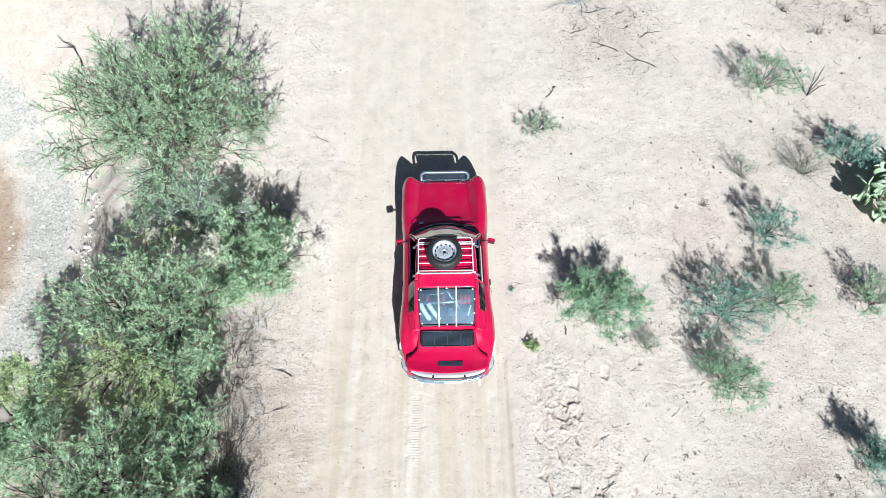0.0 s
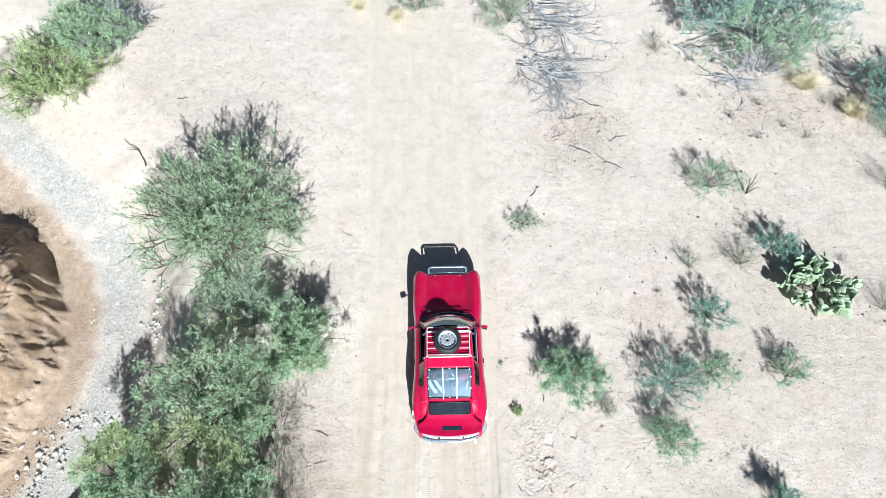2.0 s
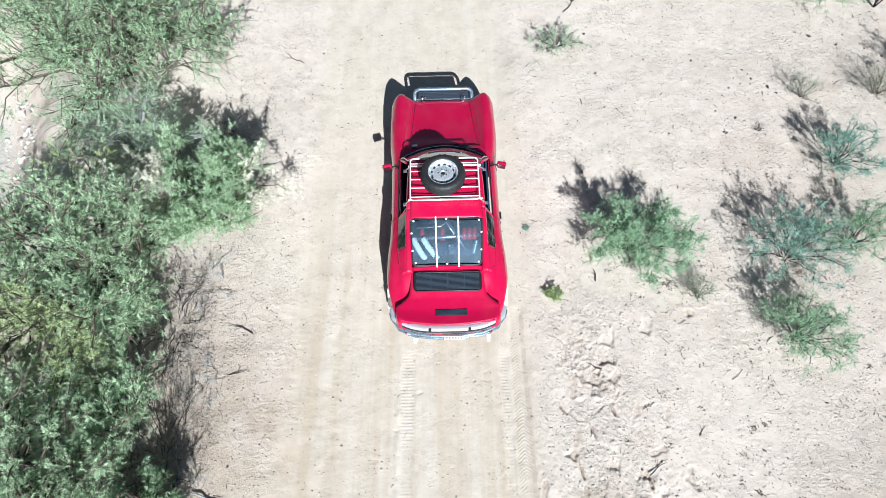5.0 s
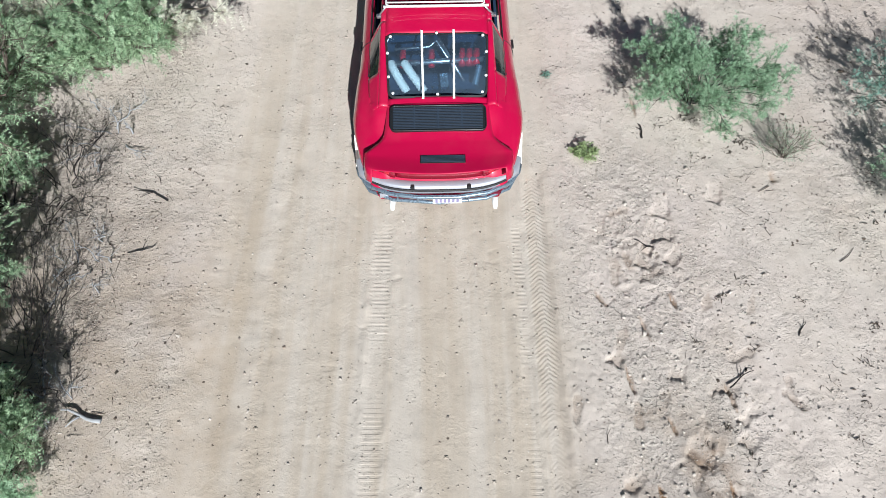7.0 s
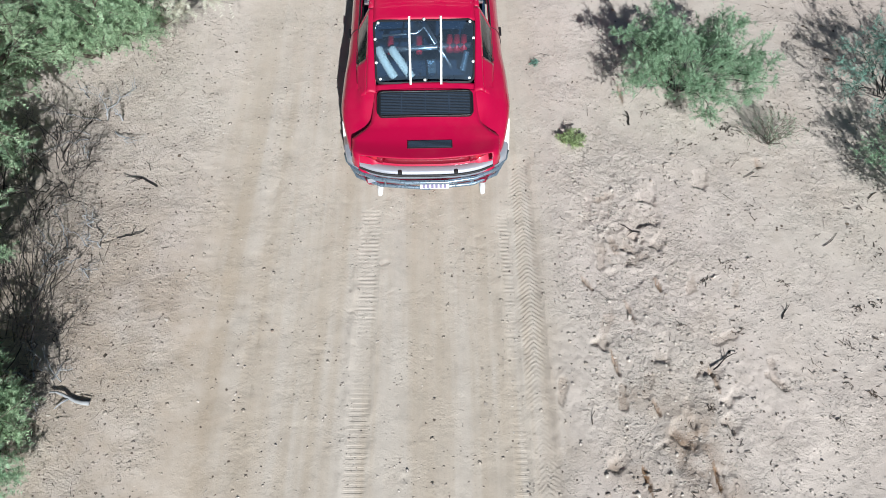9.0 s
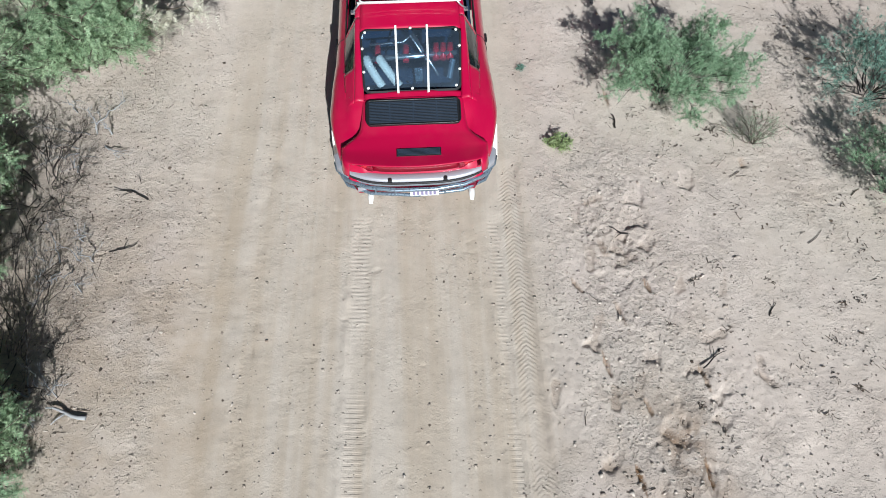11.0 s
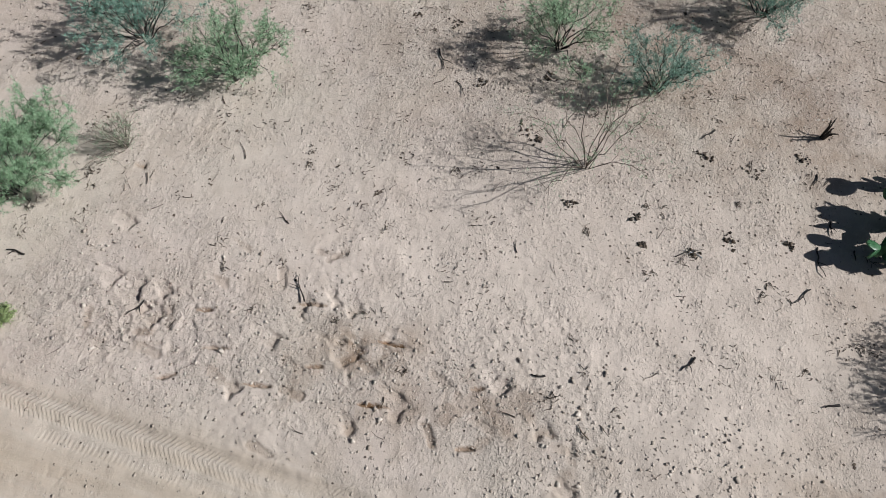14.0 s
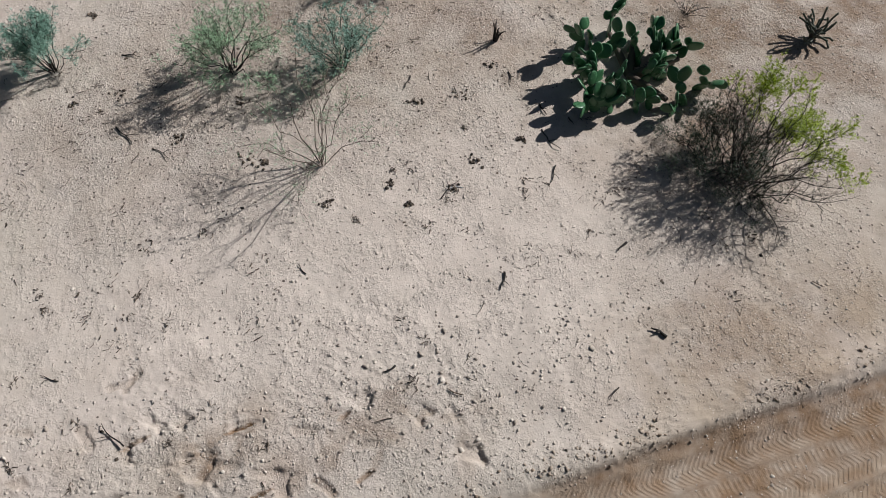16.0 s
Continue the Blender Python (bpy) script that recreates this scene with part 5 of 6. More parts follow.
BIG = "big shrubs along the track"
tree = "feathery green mesquite shrub spreading over pale sand"
plant("mesquite_shrub", tree, "shrub", -6.05, 9.75, 2.55, 2.5, 2.3, 1, 32, 13, 6, 8, width=0.013, pairs=5, size=0.025, group=BIG, thick_at_base=0.05)
plant("mesquite_shrub", "dense green mesquite shrub on the wash's edge", "shrub", -5.4, 4.8, 2.0, 1.9, 2.1, 2, 27, 10, 6, 8, second=OLIVE_LEAF, second_share=0.2, width=0.013, pairs=5, size=0.025, group=BIG, thick_at_base=0.05)
plant("mesquite_shrub", "dark green mesquite shrub with bare lower twigs", "shrub", -5.3, 1.6, 2.1, 2.2, 2.0, 3, 27, 10, 6, 8, width=0.013, pairs=5, size=0.025, group=BIG, thick_at_base=0.05)
plant("flowering_shrub", "pale grey-green shrub with cream blossom tufts", "shrub", -3.95, 6.2, 1.4, 1.1, 1.7, 4, 22, 9, 6, 9, leaf=MESQUITE, second=BLOSSOM, second_share=0.3, thick_at_base=0.03)
plant("mesquite_shrub", "low olive-green mesquite over the edge of the wash", "shrub", -7.45, 3.1, 1.1, 1.2, 1.1, 160, 20, 9, 6, 7, leaf=MESQUITE, second=OLIVE_LEAF, second_share=0.3, width=0.013, pairs=5, size=0.025, group=BIG, thick_at_base=0.025)
plant("bare_shrub", "half-bare grey-green shrub between two green ones", "shrub", -5.3, 7.6, 1.5, 1.0, 1.2, 5, 16, 8, 6, 4, leaf=PALE_LEAF, bark=DEAD_WOOD, thick_at_base=0.025)
plant("mesquite_shrub", "green mesquite shrub beside a dead tangle", "shrub", -11.5, 16.9, 2.0, 1.7, 1.9, 6, 24, 9, 6, 8, width=0.015, pairs=5, group=BIG, thick_at_base=0.04)
plant("yellow_shrub", "yellow-green shrub at the edge of the wash", "shrub", -12.9, 15.6, 2.2, 1.6, 1.5, 7, 26, 8, 6, 8, leaf=OLIVE_LEAF, width=0.015, pairs=5)
plant("mesquite_shrub", "wide green mesquite tree over dead branches", "shrub", 10.7, 17.3, 3.0, 2.0, 2.2, 8, 22, 10, 6, 8, width=0.02, pairs=4, group=BIG, leaf=TEAL_LEAF, second=CREOSOTE, second_share=0.4, thick_at_base=0.05, bark=DEAD_WOOD)
plant("mesquite_shrub", "dark green shrub beside dry grass", "shrub", 14.1, 14.3, 1.6, 1.6, 1.5, 9, 16, 9, 6, 7, leaf=TEAL_LEAF, group=BIG)
plant("dead_shrub", "tangle of bare bluish-grey dead twigs", "shrub", -11.0, 17.3, 1.6, 1.4, 2.0, 10, 22, 9, 6, 0, bark=DEAD_WOOD)
plant("dead_shrub", "grey dry bush on the eroded bank", "shrub", -12.6, 8.6, 0.9, 0.8, 0.7, 17, 14, 9, 6, 0, bark=DEAD_WOOD)

# bare twigs, packed dense and near black to fill in the shrubs' deep shade
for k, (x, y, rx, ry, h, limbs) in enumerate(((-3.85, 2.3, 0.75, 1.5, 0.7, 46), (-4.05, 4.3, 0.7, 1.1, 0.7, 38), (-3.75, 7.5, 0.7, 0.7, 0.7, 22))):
    plant("dead_shrub", "low tangle of black bare twigs filling the shade below a shrub", "shrub", x, y, rx, ry, h, 18 + 5 * k, limbs, 9, 7, 0, bark=DARK_BARK, thick_at_base=0.007, base=0.6, flat=0.9)
# leafy growth at the feet of the big shrubs, with pale dead limbs among it
for k, (x, y, rx, ry, h, limbs) in enumerate(((-3.75, 1.45, 0.75, 0.6, 0.75, 20), (-4.55, 2.7, 0.6, 0.8, 0.9, 16), (-4.65, 4.1, 0.5, 0.7, 0.9, 12))):
    plant("mesquite_shrub", "low green mesquite growth over dark twigs", "shrub", x, y, rx, ry, h, 140 + k, limbs, 8, 6, 4, leaf=MESQUITE, second=CREOSOTE, second_share=0.4, bark=DARK_BARK, length=0.09, pairs=5, size=0.024, width=0.010, thick_at_base=0.012, base=0.3, group="low mesquite growth")
for k, (x, y, r) in enumerate(((-3.55, 3.3, 0.55), (-3.7, 5.0, 0.6), (-3.5, 1.9, 0.45))):
    plant("dead_shrub", "pale dead limbs lying below a shrub", "shrub", x, y, r, r * 1.2, 0.3, 150 + k, 9, 5, 3, 0, bark=DEAD_WOOD, thick_at_base=0.011, base=0.7, flat=0.3, group="pale dead limbs")
plant("dead_shrub", "tangle of pale dead limbs before a green tree", "shrub", 10.2, 16.0, 1.9, 0.8, 0.9, 20, 26, 8, 5, 0, bark=DEAD_WOOD, thick_at_base=0.03, base=0.5)


def brush_heap(x, y, long, wide, turn, seed, limbs, label):
    """Dead branches fallen one over another: long bowed limbs with side twigs that all lie much the same way."""
    rng = np.random.RandomState(seed)
    segs = []

    def run(p, way, length, r, depth):
        steps, bow = 8, rng.normal(0, 0.12)
        for k in range(steps):
            way = way + rng.normal(0, 0.2, 3) * [1, 1, 0.4] + bow * np.array([-way[1], way[0], 0])
            way = way / np.linalg.norm(way)
            q = p + way * length / steps
            q[2] = min(max(q[2], 0.01 + r), 0.4)
            segs.append((*p, *q, r * (1 - 0.8 * k / steps), r * (1 - 0.8 * (k + 1) / steps)))
            if depth and rng.rand() < 0.6:
                out = way + rng.normal(0, 0.65, 3) * [1, 1, 0.35]
                run(q.copy(), out / np.linalg.norm(out), length * rng.uniform(0.2, 0.5), r * 0.55, depth - 1)
            p = q

    c, s = math.cos(radians(turn)), math.sin(radians(turn))
    for _ in range(limbs):
        u, v = rng.uniform(-0.55, 0.1) * long, rng.normal(0, 0.3) * wide
        aim = radians(turn) + rng.normal(0, 0.35)
        run(np.array([u * c - v * s, u * s + v * c, rng.uniform(0.05, 0.25)]), np.array([math.cos(aim), math.sin(aim), rng.uniform(-0.05, 0.12)]), long * rng.uniform(0.45, 0.95), rng.uniform(0.014, 0.03), 2)
    verts, faces = bars(segs, 3)
    ob = sheet("fallen_brushwood", verts, faces, DEAD_WOOD)
    ob.location = (x, y, land(x, y))
    tagged(ob, label, "brushwood", "dead brush heaps")


brush_heap(3.35, 15.75, 2.1, 1.3, -52, 12, 32, "heap of bleached fallen branches on sand")
brush_heap(3.85, 18.2, 2.4, 1.2, -38, 13, 32, "heap of bleached fallen branches on sand")
brush_heap(8.9, 15.5, 1.6, 0.8, -25, 14, 9, "pale fallen limbs under a green tree")
brush_heap(12.6, 16.1, 1.3, 0.8, -60, 15, 9, "pale fallen limbs under a green tree")
brush_heap(8.5, 16.8, 1.8, 0.7, -20, 16, 6, "pale fallen limbs under a green tree")

SMALL = "small desert bushes"
for k, (x, y, rx, ry, h, leaf, limbs, branches, twigs, sprigs, label) in enumerate((
        (-0.9, 19.1, 1.0, 0.6, 0.7, PALE_LEAF, 12, 7, 5, 5, "low grey-green bush at the track's edge"),
        (2.2, 18.3, 1.1, 1.0, 1.0, PALE_LEAF, 16, 8, 6, 6, "low grey-green bush beside dead branches"),
        (7.75, 11.4, 0.85, 0.7, 0.9, CREOSOTE, 15, 8, 6, 4, "sparse green bush with thin twigs"),
        (2.24, 10.1, 0.6, 0.35, 0.35, PALE_LEAF, 10, 6, 5, 3, "tiny sparse grey-green bush in sand"),
        (9.15, 9.15, 0.8, 0.55, 0.8, TEAL_LEAF, 14, 8, 6, 6, "blue-green bush behind the prickly pear"),
        (6.82, 7.2, 0.62, 0.55, 0.85, TEAL_LEAF, 14, 8, 6, 4, "blue-green bush with bare upper twigs"),
        (3.05, 5.5, 0.95, 0.62, 1.0, CREOSOTE, 22, 10, 7, 10, "dense mint-green creosote bush in pale sand"),
        (5.5, 5.35, 0.85, 0.7, 0.95, TEAL_LEAF, 20, 9, 6, 4, "open blue-green bush with dark twigs"),
        (6.6, 5.62, 0.65, 0.55, 0.8, CREOSOTE, 14, 8, 6, 4, "sparse green bush with dark twigs"),
        (5.3, 3.97, 0.65, 0.6, 0.85, CREOSOTE, 17, 9, 6, 4, "bright green bush fanning out of sand"),
        (8.5, 5.6, 0.55, 0.5, 0.75, CREOSOTE, 14, 8, 6, 3, "small grey-green bush in sand"),
        (7.56, 2.45, 0.5, 0.5, 0.85, TEAL_LEAF, 17, 9, 6, 4, "dark blue-green bush with a dense heart"),
        (6.9, 0.43, 0.75, 0.65, 0.9, CREOSOTE, 16, 9, 6, 3, "sparse yellow-green bush with long twigs"),
        (6.5, -0.82, 0.55, 0.55, 0.8, TEAL_LEAF, 16, 9, 6, 2, "dark blue-green bush with bare tips"),
        (8.2, -1.9, 0.65, 0.6, 0.8, TEAL_LEAF, 16, 9, 6, 4, "dark blue-green bush with a dense heart"))):
    plant("desert_bush", label, "bush", x, y, rx * 1.1, ry * 1.1, h * 1.08, 40 + k, limbs + 1, branches, twigs, sprigs + 1, leaf=leaf, bark=DARK_BARK, length=0.05, pairs=3, size=0.017, width=0.0075,
          thick_at_base=0.0095, base=0.12, group=SMALL, bare_below=0.22)
for k, (x, y, rx, ry, h, limbs, label) in enumerate((
        (8.05, 8.8, 0.6, 0.5, 0.8, 20, "dense leafless grey bush"),
        (6.63, 8.72, 0.4, 0.35, 0.6, 12, "leafless dark grey bush"),
        (3.93, 4.68, 0.36, 0.32, 0.5, 14, "small leafless grey bush"),
        (11.6, 7.4, 0.7, 0.6, 0.7, 14, "leafless dark grey bush"),
        (13.0, 11.3, 0.9, 0.6, 0.8, 16, "leafless dark grey bush"),
        (13.6, 13.2, 0.9, 0.8, 1.0, 20, "leafless dark grey bush"),
        (7.0, 17.0, 0.5, 0.8, 0.6, 12, "leafless dark grey bush"))):
    plant("bare_bush", label, "bush", x, y, rx, ry, h, 70 + k, int(limbs * 1.5), 8, 6, 1, leaf=PALE_LEAF, bark=BARK, length=0.03, pairs=2, size=0.01, width=0.005, thick_at_base=0.0055, base=0.12, group="bare bushes")
for k, (x, y, r) in enumerate(((5.67, 7.95, 0.16), (9.57, 13.15, 0.24), (10.45, 13.6, 0.24), (11.1, 13.2, 0.26), (10.9, 8.9, 0.2), (6.08, -5.14, 0.3), (8.9, 14.0, 0.24), (9.9, 14.5, 0.25), (7.6, 14.9, 0.22), (12.0, 14.6, 0.3))):
    plant("dry_tuft", "small dry grey tuft of twigs", "tuft", x, y, r, r, r, 80 + k, 14, 5, 4, 0, bark=DARK_BARK, thick_at_base=0.005, group="dry tufts")
plant("leggy_bush", "leggy thin-stemmed bush with few leaves", "bush", 5.18, -0.27, 1.0, 0.9, 1.45, 90, 12, 8, 5, 2, leaf=CREOSOTE, bark=BARK, length=0.04, pairs=3, size=0.012, width=0.005, thick_at_base=0.0075, base=0.05)
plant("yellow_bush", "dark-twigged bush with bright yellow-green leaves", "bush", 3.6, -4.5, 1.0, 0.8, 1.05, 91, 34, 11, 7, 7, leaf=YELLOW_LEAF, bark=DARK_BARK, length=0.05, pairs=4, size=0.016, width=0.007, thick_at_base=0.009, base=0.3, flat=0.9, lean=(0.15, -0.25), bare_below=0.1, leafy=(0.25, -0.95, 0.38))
# added twigs and near-black leaves: the bush's dark heart and black shade as colour
plant("shade_bush", "dark twigs with near-black leaves standing for shade in a yellow-green bush", "bush", 3.85, -4.25, 0.85, 0.65, 0.7, 95, 28, 9, 7, 2, leaf=SHADE_LEAF, bark=DARK_BARK, length=0.05, pairs=3, size=0.016, width=0.008, thick_at_base=0.007, base=0.3, flat=0.9)
plant("leggy_bush", "upright dead sapling with bare side twigs", "sapling", 8.77, 11.12, 0.3, 0.3, 1.0, 92, 4, 4, 3, 0, bark=DARK_BARK, thick_at_base=0.02, base=0.05)
plant("dead_stub", "short upright dead stub with broken twigs", "stub", 6.38, -2.7, 0.12, 0.12, 0.42, 96, 4, 3, 3, 0, bark=DARK_BARK, thick_at_base=0.022, base=0.1)
plant("olive_tuft", "small olive-green tuft beside the track", "tuft", 1.72, 4.70, 0.16, 0.14, 0.16, 93, 20, 7, 5, 3, leaf=OLIVE_LEAF, bark=DARK_BARK, length=0.02, pairs=3, size=0.010, width=0.005, thick_at_base=0.003)
plant("olive_tuft", "tiny grey-green weed beside the track", "tuft", 1.38, 5.95, 0.07, 0.06, 0.05, 94, 10, 4, 3, 2, leaf=TEAL_LEAF, bark=DARK_BARK, length=0.02, pairs=3, size=0.008, width=0.004, thick_at_base=0.003)


def straw_clump(x, y, r, h, seed, label):
    """Dry grass: blades bending outwards from one crown."""
    rng = np.random.RandomState(seed)
    n = 520
    a, lean = rng.uniform(0, 6.28, n), rng.uniform(0.1, 1.0, n)
    root = np.stack([np.cos(a) * r * 0.2 * rng.rand(n), np.sin(a) * r * 0.2 * rng.rand(n), np.zeros(n)], 1)
    mid = root + np.stack([np.cos(a) * r * 0.4 * lean, np.sin(a) * r * 0.4 * lean, h * rng.uniform(0.4, 0.7, n)], 1)
    tip = mid + np.stack([np.cos(a) * r * 0.6 * lean, np.sin(a) * r * 0.6 * lean, h * rng.uniform(-0.1, 0.35, n)], 1)
    segs = np.concatenate([np.concatenate([root, mid, np.full((n, 1), 0.007), np.full((n, 1), 0.006)], 1), np.concatenate([mid, tip, np.full((n, 1), 0.004), np.full((n, 1), 0.001)], 1)])
    verts, faces = bars(segs, 3)
    ob = sheet("dry_grass", verts, faces, STRAW)
    ob.location = (x, y, land(x, y))
    tagged(ob, label, "grass", "dry grass clumps")


for k, (x, y, r) in enumerate(((12.75, 14.05, 0.46), (11.55, 15.2, 0.5), (-3.0, 19.0, 0.35), (-1.6, 18.4, 0.3), (11.0, 15.9, 0.3))):
    straw_clump(x, y, r * 1.3, 0.55, 120 + k, "clump of straw-coloured dry grass")


# ---- cacti ----
def pad_mesh(name, wide, tall, deep, seed, skin):
    rng = np.random.RandomState(seed)
    bm = bmesh.new()
    rings = []
    for j in range(9):
        t = j / 8
        z = tall * t
        w = wide * math.sin(math.pi * min(1, 0.08 + 0.92 * t) ** 1.15) ** 0.62 if 0 < t < 1 else 0.02
        d = deep * math.sqrt(max(0.03, w / wide))
        rings.append([bm.verts.new((w * math.cos(a), d * math.sin(a) + 0.01 * math.sin(3 * t + seed), z)) for a in [2 * math.pi * k / 12 for k in range(12)]])
    for a, b in zip(rings, rings[1:]):
        for k in range(12):
            bm.faces.new((a[k], a[(k + 1) % 12], b[(k + 1) % 12], b[k])).smooth = True
    bm.faces.new(rings[0][::-1])
    bm.faces.new(rings[-1])
    # spine cushions
    for _ in range(34):
        j, k = rng.randint(1, 8), rng.randint(0, 12)
        v = rings[j][k].co
        n = Vector((v.x * 0.3, v.y * 4, 0)).normalized()
        p = v + n * 0.001
        side = Vector((0, 0, 1)).cross(n).normalized() * 0.0035
        bm.faces.new([bm.verts.new(p + side), bm.verts.new(p - side), bm.verts.new(p + n * 0.016 + Vector((0, 0, 0.006)))])
    data = bpy.data.meshes.new(name)
    bm.normal_update()
    bm.to_mesh(data)
    bm.free()
    data.materials.append(skin)
    return data


PADS = {skin.name: [pad_mesh("pad", 0.085, 0.21, 0.016, 1, skin), pad_mesh("pad", 0.075, 0.18, 0.015, 2, skin), pad_mesh("pad", 0.09, 0.19, 0.017, 3, skin)] for skin in (PAD, PALE_PAD)}


def prickly_pear(x, y, r, seed, starts, label, scale=1.0, skin=PAD):
    rng = np.random.RandomState(seed)
    cactus = new("prickly_pear")
    cactus.location = (x, y, land(x, y) - 0.02)
    tagged(cactus, label, "cactus", "prickly pears")

    def grow(m, depth):
        ob = new("pad", PADS[skin.name][rng.randint(3)])
        ob.parent = cactus
        size = scale * rng.uniform(0.8, 1.15)
        ob.matrix_basis = m @ Matrix.Scale(size, 4)
        if depth == 0:
            return
        for k in range(rng.choice((1, 2, 2, 3))):
            up = 0.175 * size * rng.uniform(0.85, 1.0)
            step = m @ pose((k - 0.7) * 0.05, 0, up, rng.uniform(-24, 24), (k - 0.7) * rng.uniform(22, 45), rng.uniform(-70, 70))
            if (step @ Vector((0, 0, 0.2))).z > 0.05 and (step.translation.z < 0.75 * scale):
                grow(step, depth - 1)

    for k in range(starts):
        a = 2 * math.pi * k / starts + rng.uniform(-0.3, 0.3)
        d = r * math.sqrt(rng.uniform(0.02, 1.0)) * 0.8
        grow(pose(d * math.cos(a), d * math.sin(a), 0, rng.uniform(-16, 16), rng.uniform(-5, 28), math.degrees(a) + rng.uniform(-80, 80)), rng.choice((1, 2, 2, 2)))
    trunk = bmesh.new()
    for k in range(4):
        a = rng.uniform(0, 6.28)
        tube(trunk, [(0, 0, 0.02), (0.3 * r * math.cos(a), 0.3 * r * math.sin(a), 0.1), (0.62 * r * math.cos(a), 0.62 * r * math.sin(a), 0.16)], [0.05, 0.045, 0.03], 8)
    part("old_stem", trunk, BARK, cactus, "woody brown cactus stem")
    return cactus


prickly_pear(9.85, 8.0, 1.0, 5, 32, "large prickly pear clump with pale sunlit pads", 1.25, PALE_PAD)
prickly_pear(5.35, -4.0, 0.95, 27, 26, "dark green prickly pear clump on sand", 0.92)


def cholla(x, y, seed):
    rng = np.random.RandomState(seed)
    thing = new("cholla_cactus")
    thing.location = (x, y, land(x, y) - 0.02)
    tagged(thing, "dark spiny cholla with forked arms", "cactus")
    trunk = part("trunk", tube(bmesh.new(), [(0, 0, 0), (0.02, 0.01, 0.1), (0.0, 0.03, 0.2)], [0.045, 0.04, 0.035], 8), BARK, thing)
    for k in range(24):
        a = 2 * math.pi * k / 24 * 3 + rng.uniform(-0.3, 0.3)
        p = Vector((0, 0.02, rng.uniform(0.03, 0.2)))
        way = Vector((math.cos(a), math.sin(a), rng.uniform(0.2, 1.0))).normalized()
        for j in range(3):
            q = p + way * rng.uniform(0.06, 0.12)
            pts = [p.lerp(q, t) for t in np.linspace(0, 1, 9)]
            arm = tube(bmesh.new(), pts, [0.010 + 0.004 * (i % 2) for i in range(9)], 8)
            part("arm", arm, CHOLLA, thing)
            p = q
            way = (way + Vector(rng.normal(0, 0.5, 3)) + Vector((0, 0, 0.2))).normalized()


cholla(5.2, -6.38, 3)


# ---- sticks, stones and litter ----
def stick(x, y, long, turn, thick_at, seed, material=DARK_BARK):
    rng = np.random.RandomState(seed)
    pts = [Vector(((t - 0.5) * long, 0.06 * long * math.sin(5 * t + seed) + rng.normal(0, 0.01) * long, thick_at * 0.8 + 0.12 * long * t * rng.rand())) for t in np.linspace(0, 1, 7)]
    bm = tube(bmesh.new(), pts, [thick_at * (1 - 0.6 * t) for t in np.linspace(0, 1, 7)], 6)
    if long > 0.15:
        tube(bm, [pts[3], pts[3] + Vector((0.12 * long, 0.16 * long, 0.02)), pts[3] + Vector((0.22 * long, 0.3 * long, 0.01))], [thick_at * 0.6, thick_at * 0.4, thick_at * 0.2], 5)
    ob = part("dry_stick", bm, material)
    ob.matrix_basis = pose(x, y, land(x, y), 0, 0, turn)
    tagged(ob, "small dry broken stick lying on sand", "stick", "dry sticks")


for k, (x, y, long, turn, r) in enumerate(((2.73, -0.34, 0.13, 100, 0.012), (3.25, -1.63, 0.2, 150, 0.01), (3.25, -2.9, 0.14, 120, 0.014), (2.3, -2.82, 0.16, 40, 0.018), (4.45, -1.51, 0.22, 80, 0.006),
                                           (4.3, -2.6, 0.25, 140, 0.008), (-2.85, 9.85, 0.5, 140, 0.006), (2.25, 3.55, 0.28, 165, 0.010), (-3.15, 1.75, 0.4, 170, 0.022), (2.4, 5.05, 0.2, 95, 0.012), (-9.6, 13.0, 1.3, 130, 0.02),
                                           (-8.4, 14.9, 0.35, 0, 0.012), (2.9, 2.1, 0.3, 30, 0.008), (4.0, 0.2, 0.14, 20, 0.006), (3.6, 2.6, 0.18, 60, 0.006), (-3.0, 3.5, 0.3, 20, 0.008), (-3.05, 4.2, 0.4, 160, 0.01),
                                           (4.1, 12.75, 0.7, 150, 0.014), (4.9, 12.3, 0.9, 140, 0.012), (5.3, 13.2, 0.6, 20, 0.010), (4.5, 14.6, 0.8, 160, 0.014), (3.5, 13.3, 0.5, 30, 0.010), (2.6, 11.2, 0.4, 60, 0.010), (4.0, 14.0, 0.6, 10, 0.010),
                                           (6.26, 1.72, 0.38, -161, 0.010), (7.52, 1.55, 0.25, -123, 0.009), (5.89, 1.36, 0.27, -138, 0.006), (6.02, -1.48, 0.22, 149, 0.009), (4.75, -2.75, 0.34, -162, 0.008), (5.19, -2.84, 0.19, 180, 0.009), (4.93, -3.08, 0.12, 180, 0.009), (4.45, -1.48, 0.3, -61, 0.006), (5.76, -2.66, 0.17, 169, 0.008))):
    stick(x, y, long, turn, r, 200 + k, DEAD_WOOD if k in (8, 4) else DARK_BARK)


def land_many(x, y):
    i = np.clip(np.searchsorted(GX, x), 1, len(GX) - 1)
    j = np.clip(np.searchsorted(GY, y), 1, len(GY) - 1)
    a, b = (x - GX[i - 1]) / (GX[i] - GX[i - 1]), (y - GY[j - 1]) / (GY[j] - GY[j - 1])
    return (GZ[j - 1, i - 1] * (1 - a) + GZ[j - 1, i] * a) * (1 - b) + (GZ[j, i - 1] * (1 - a) + GZ[j, i] * a) * b


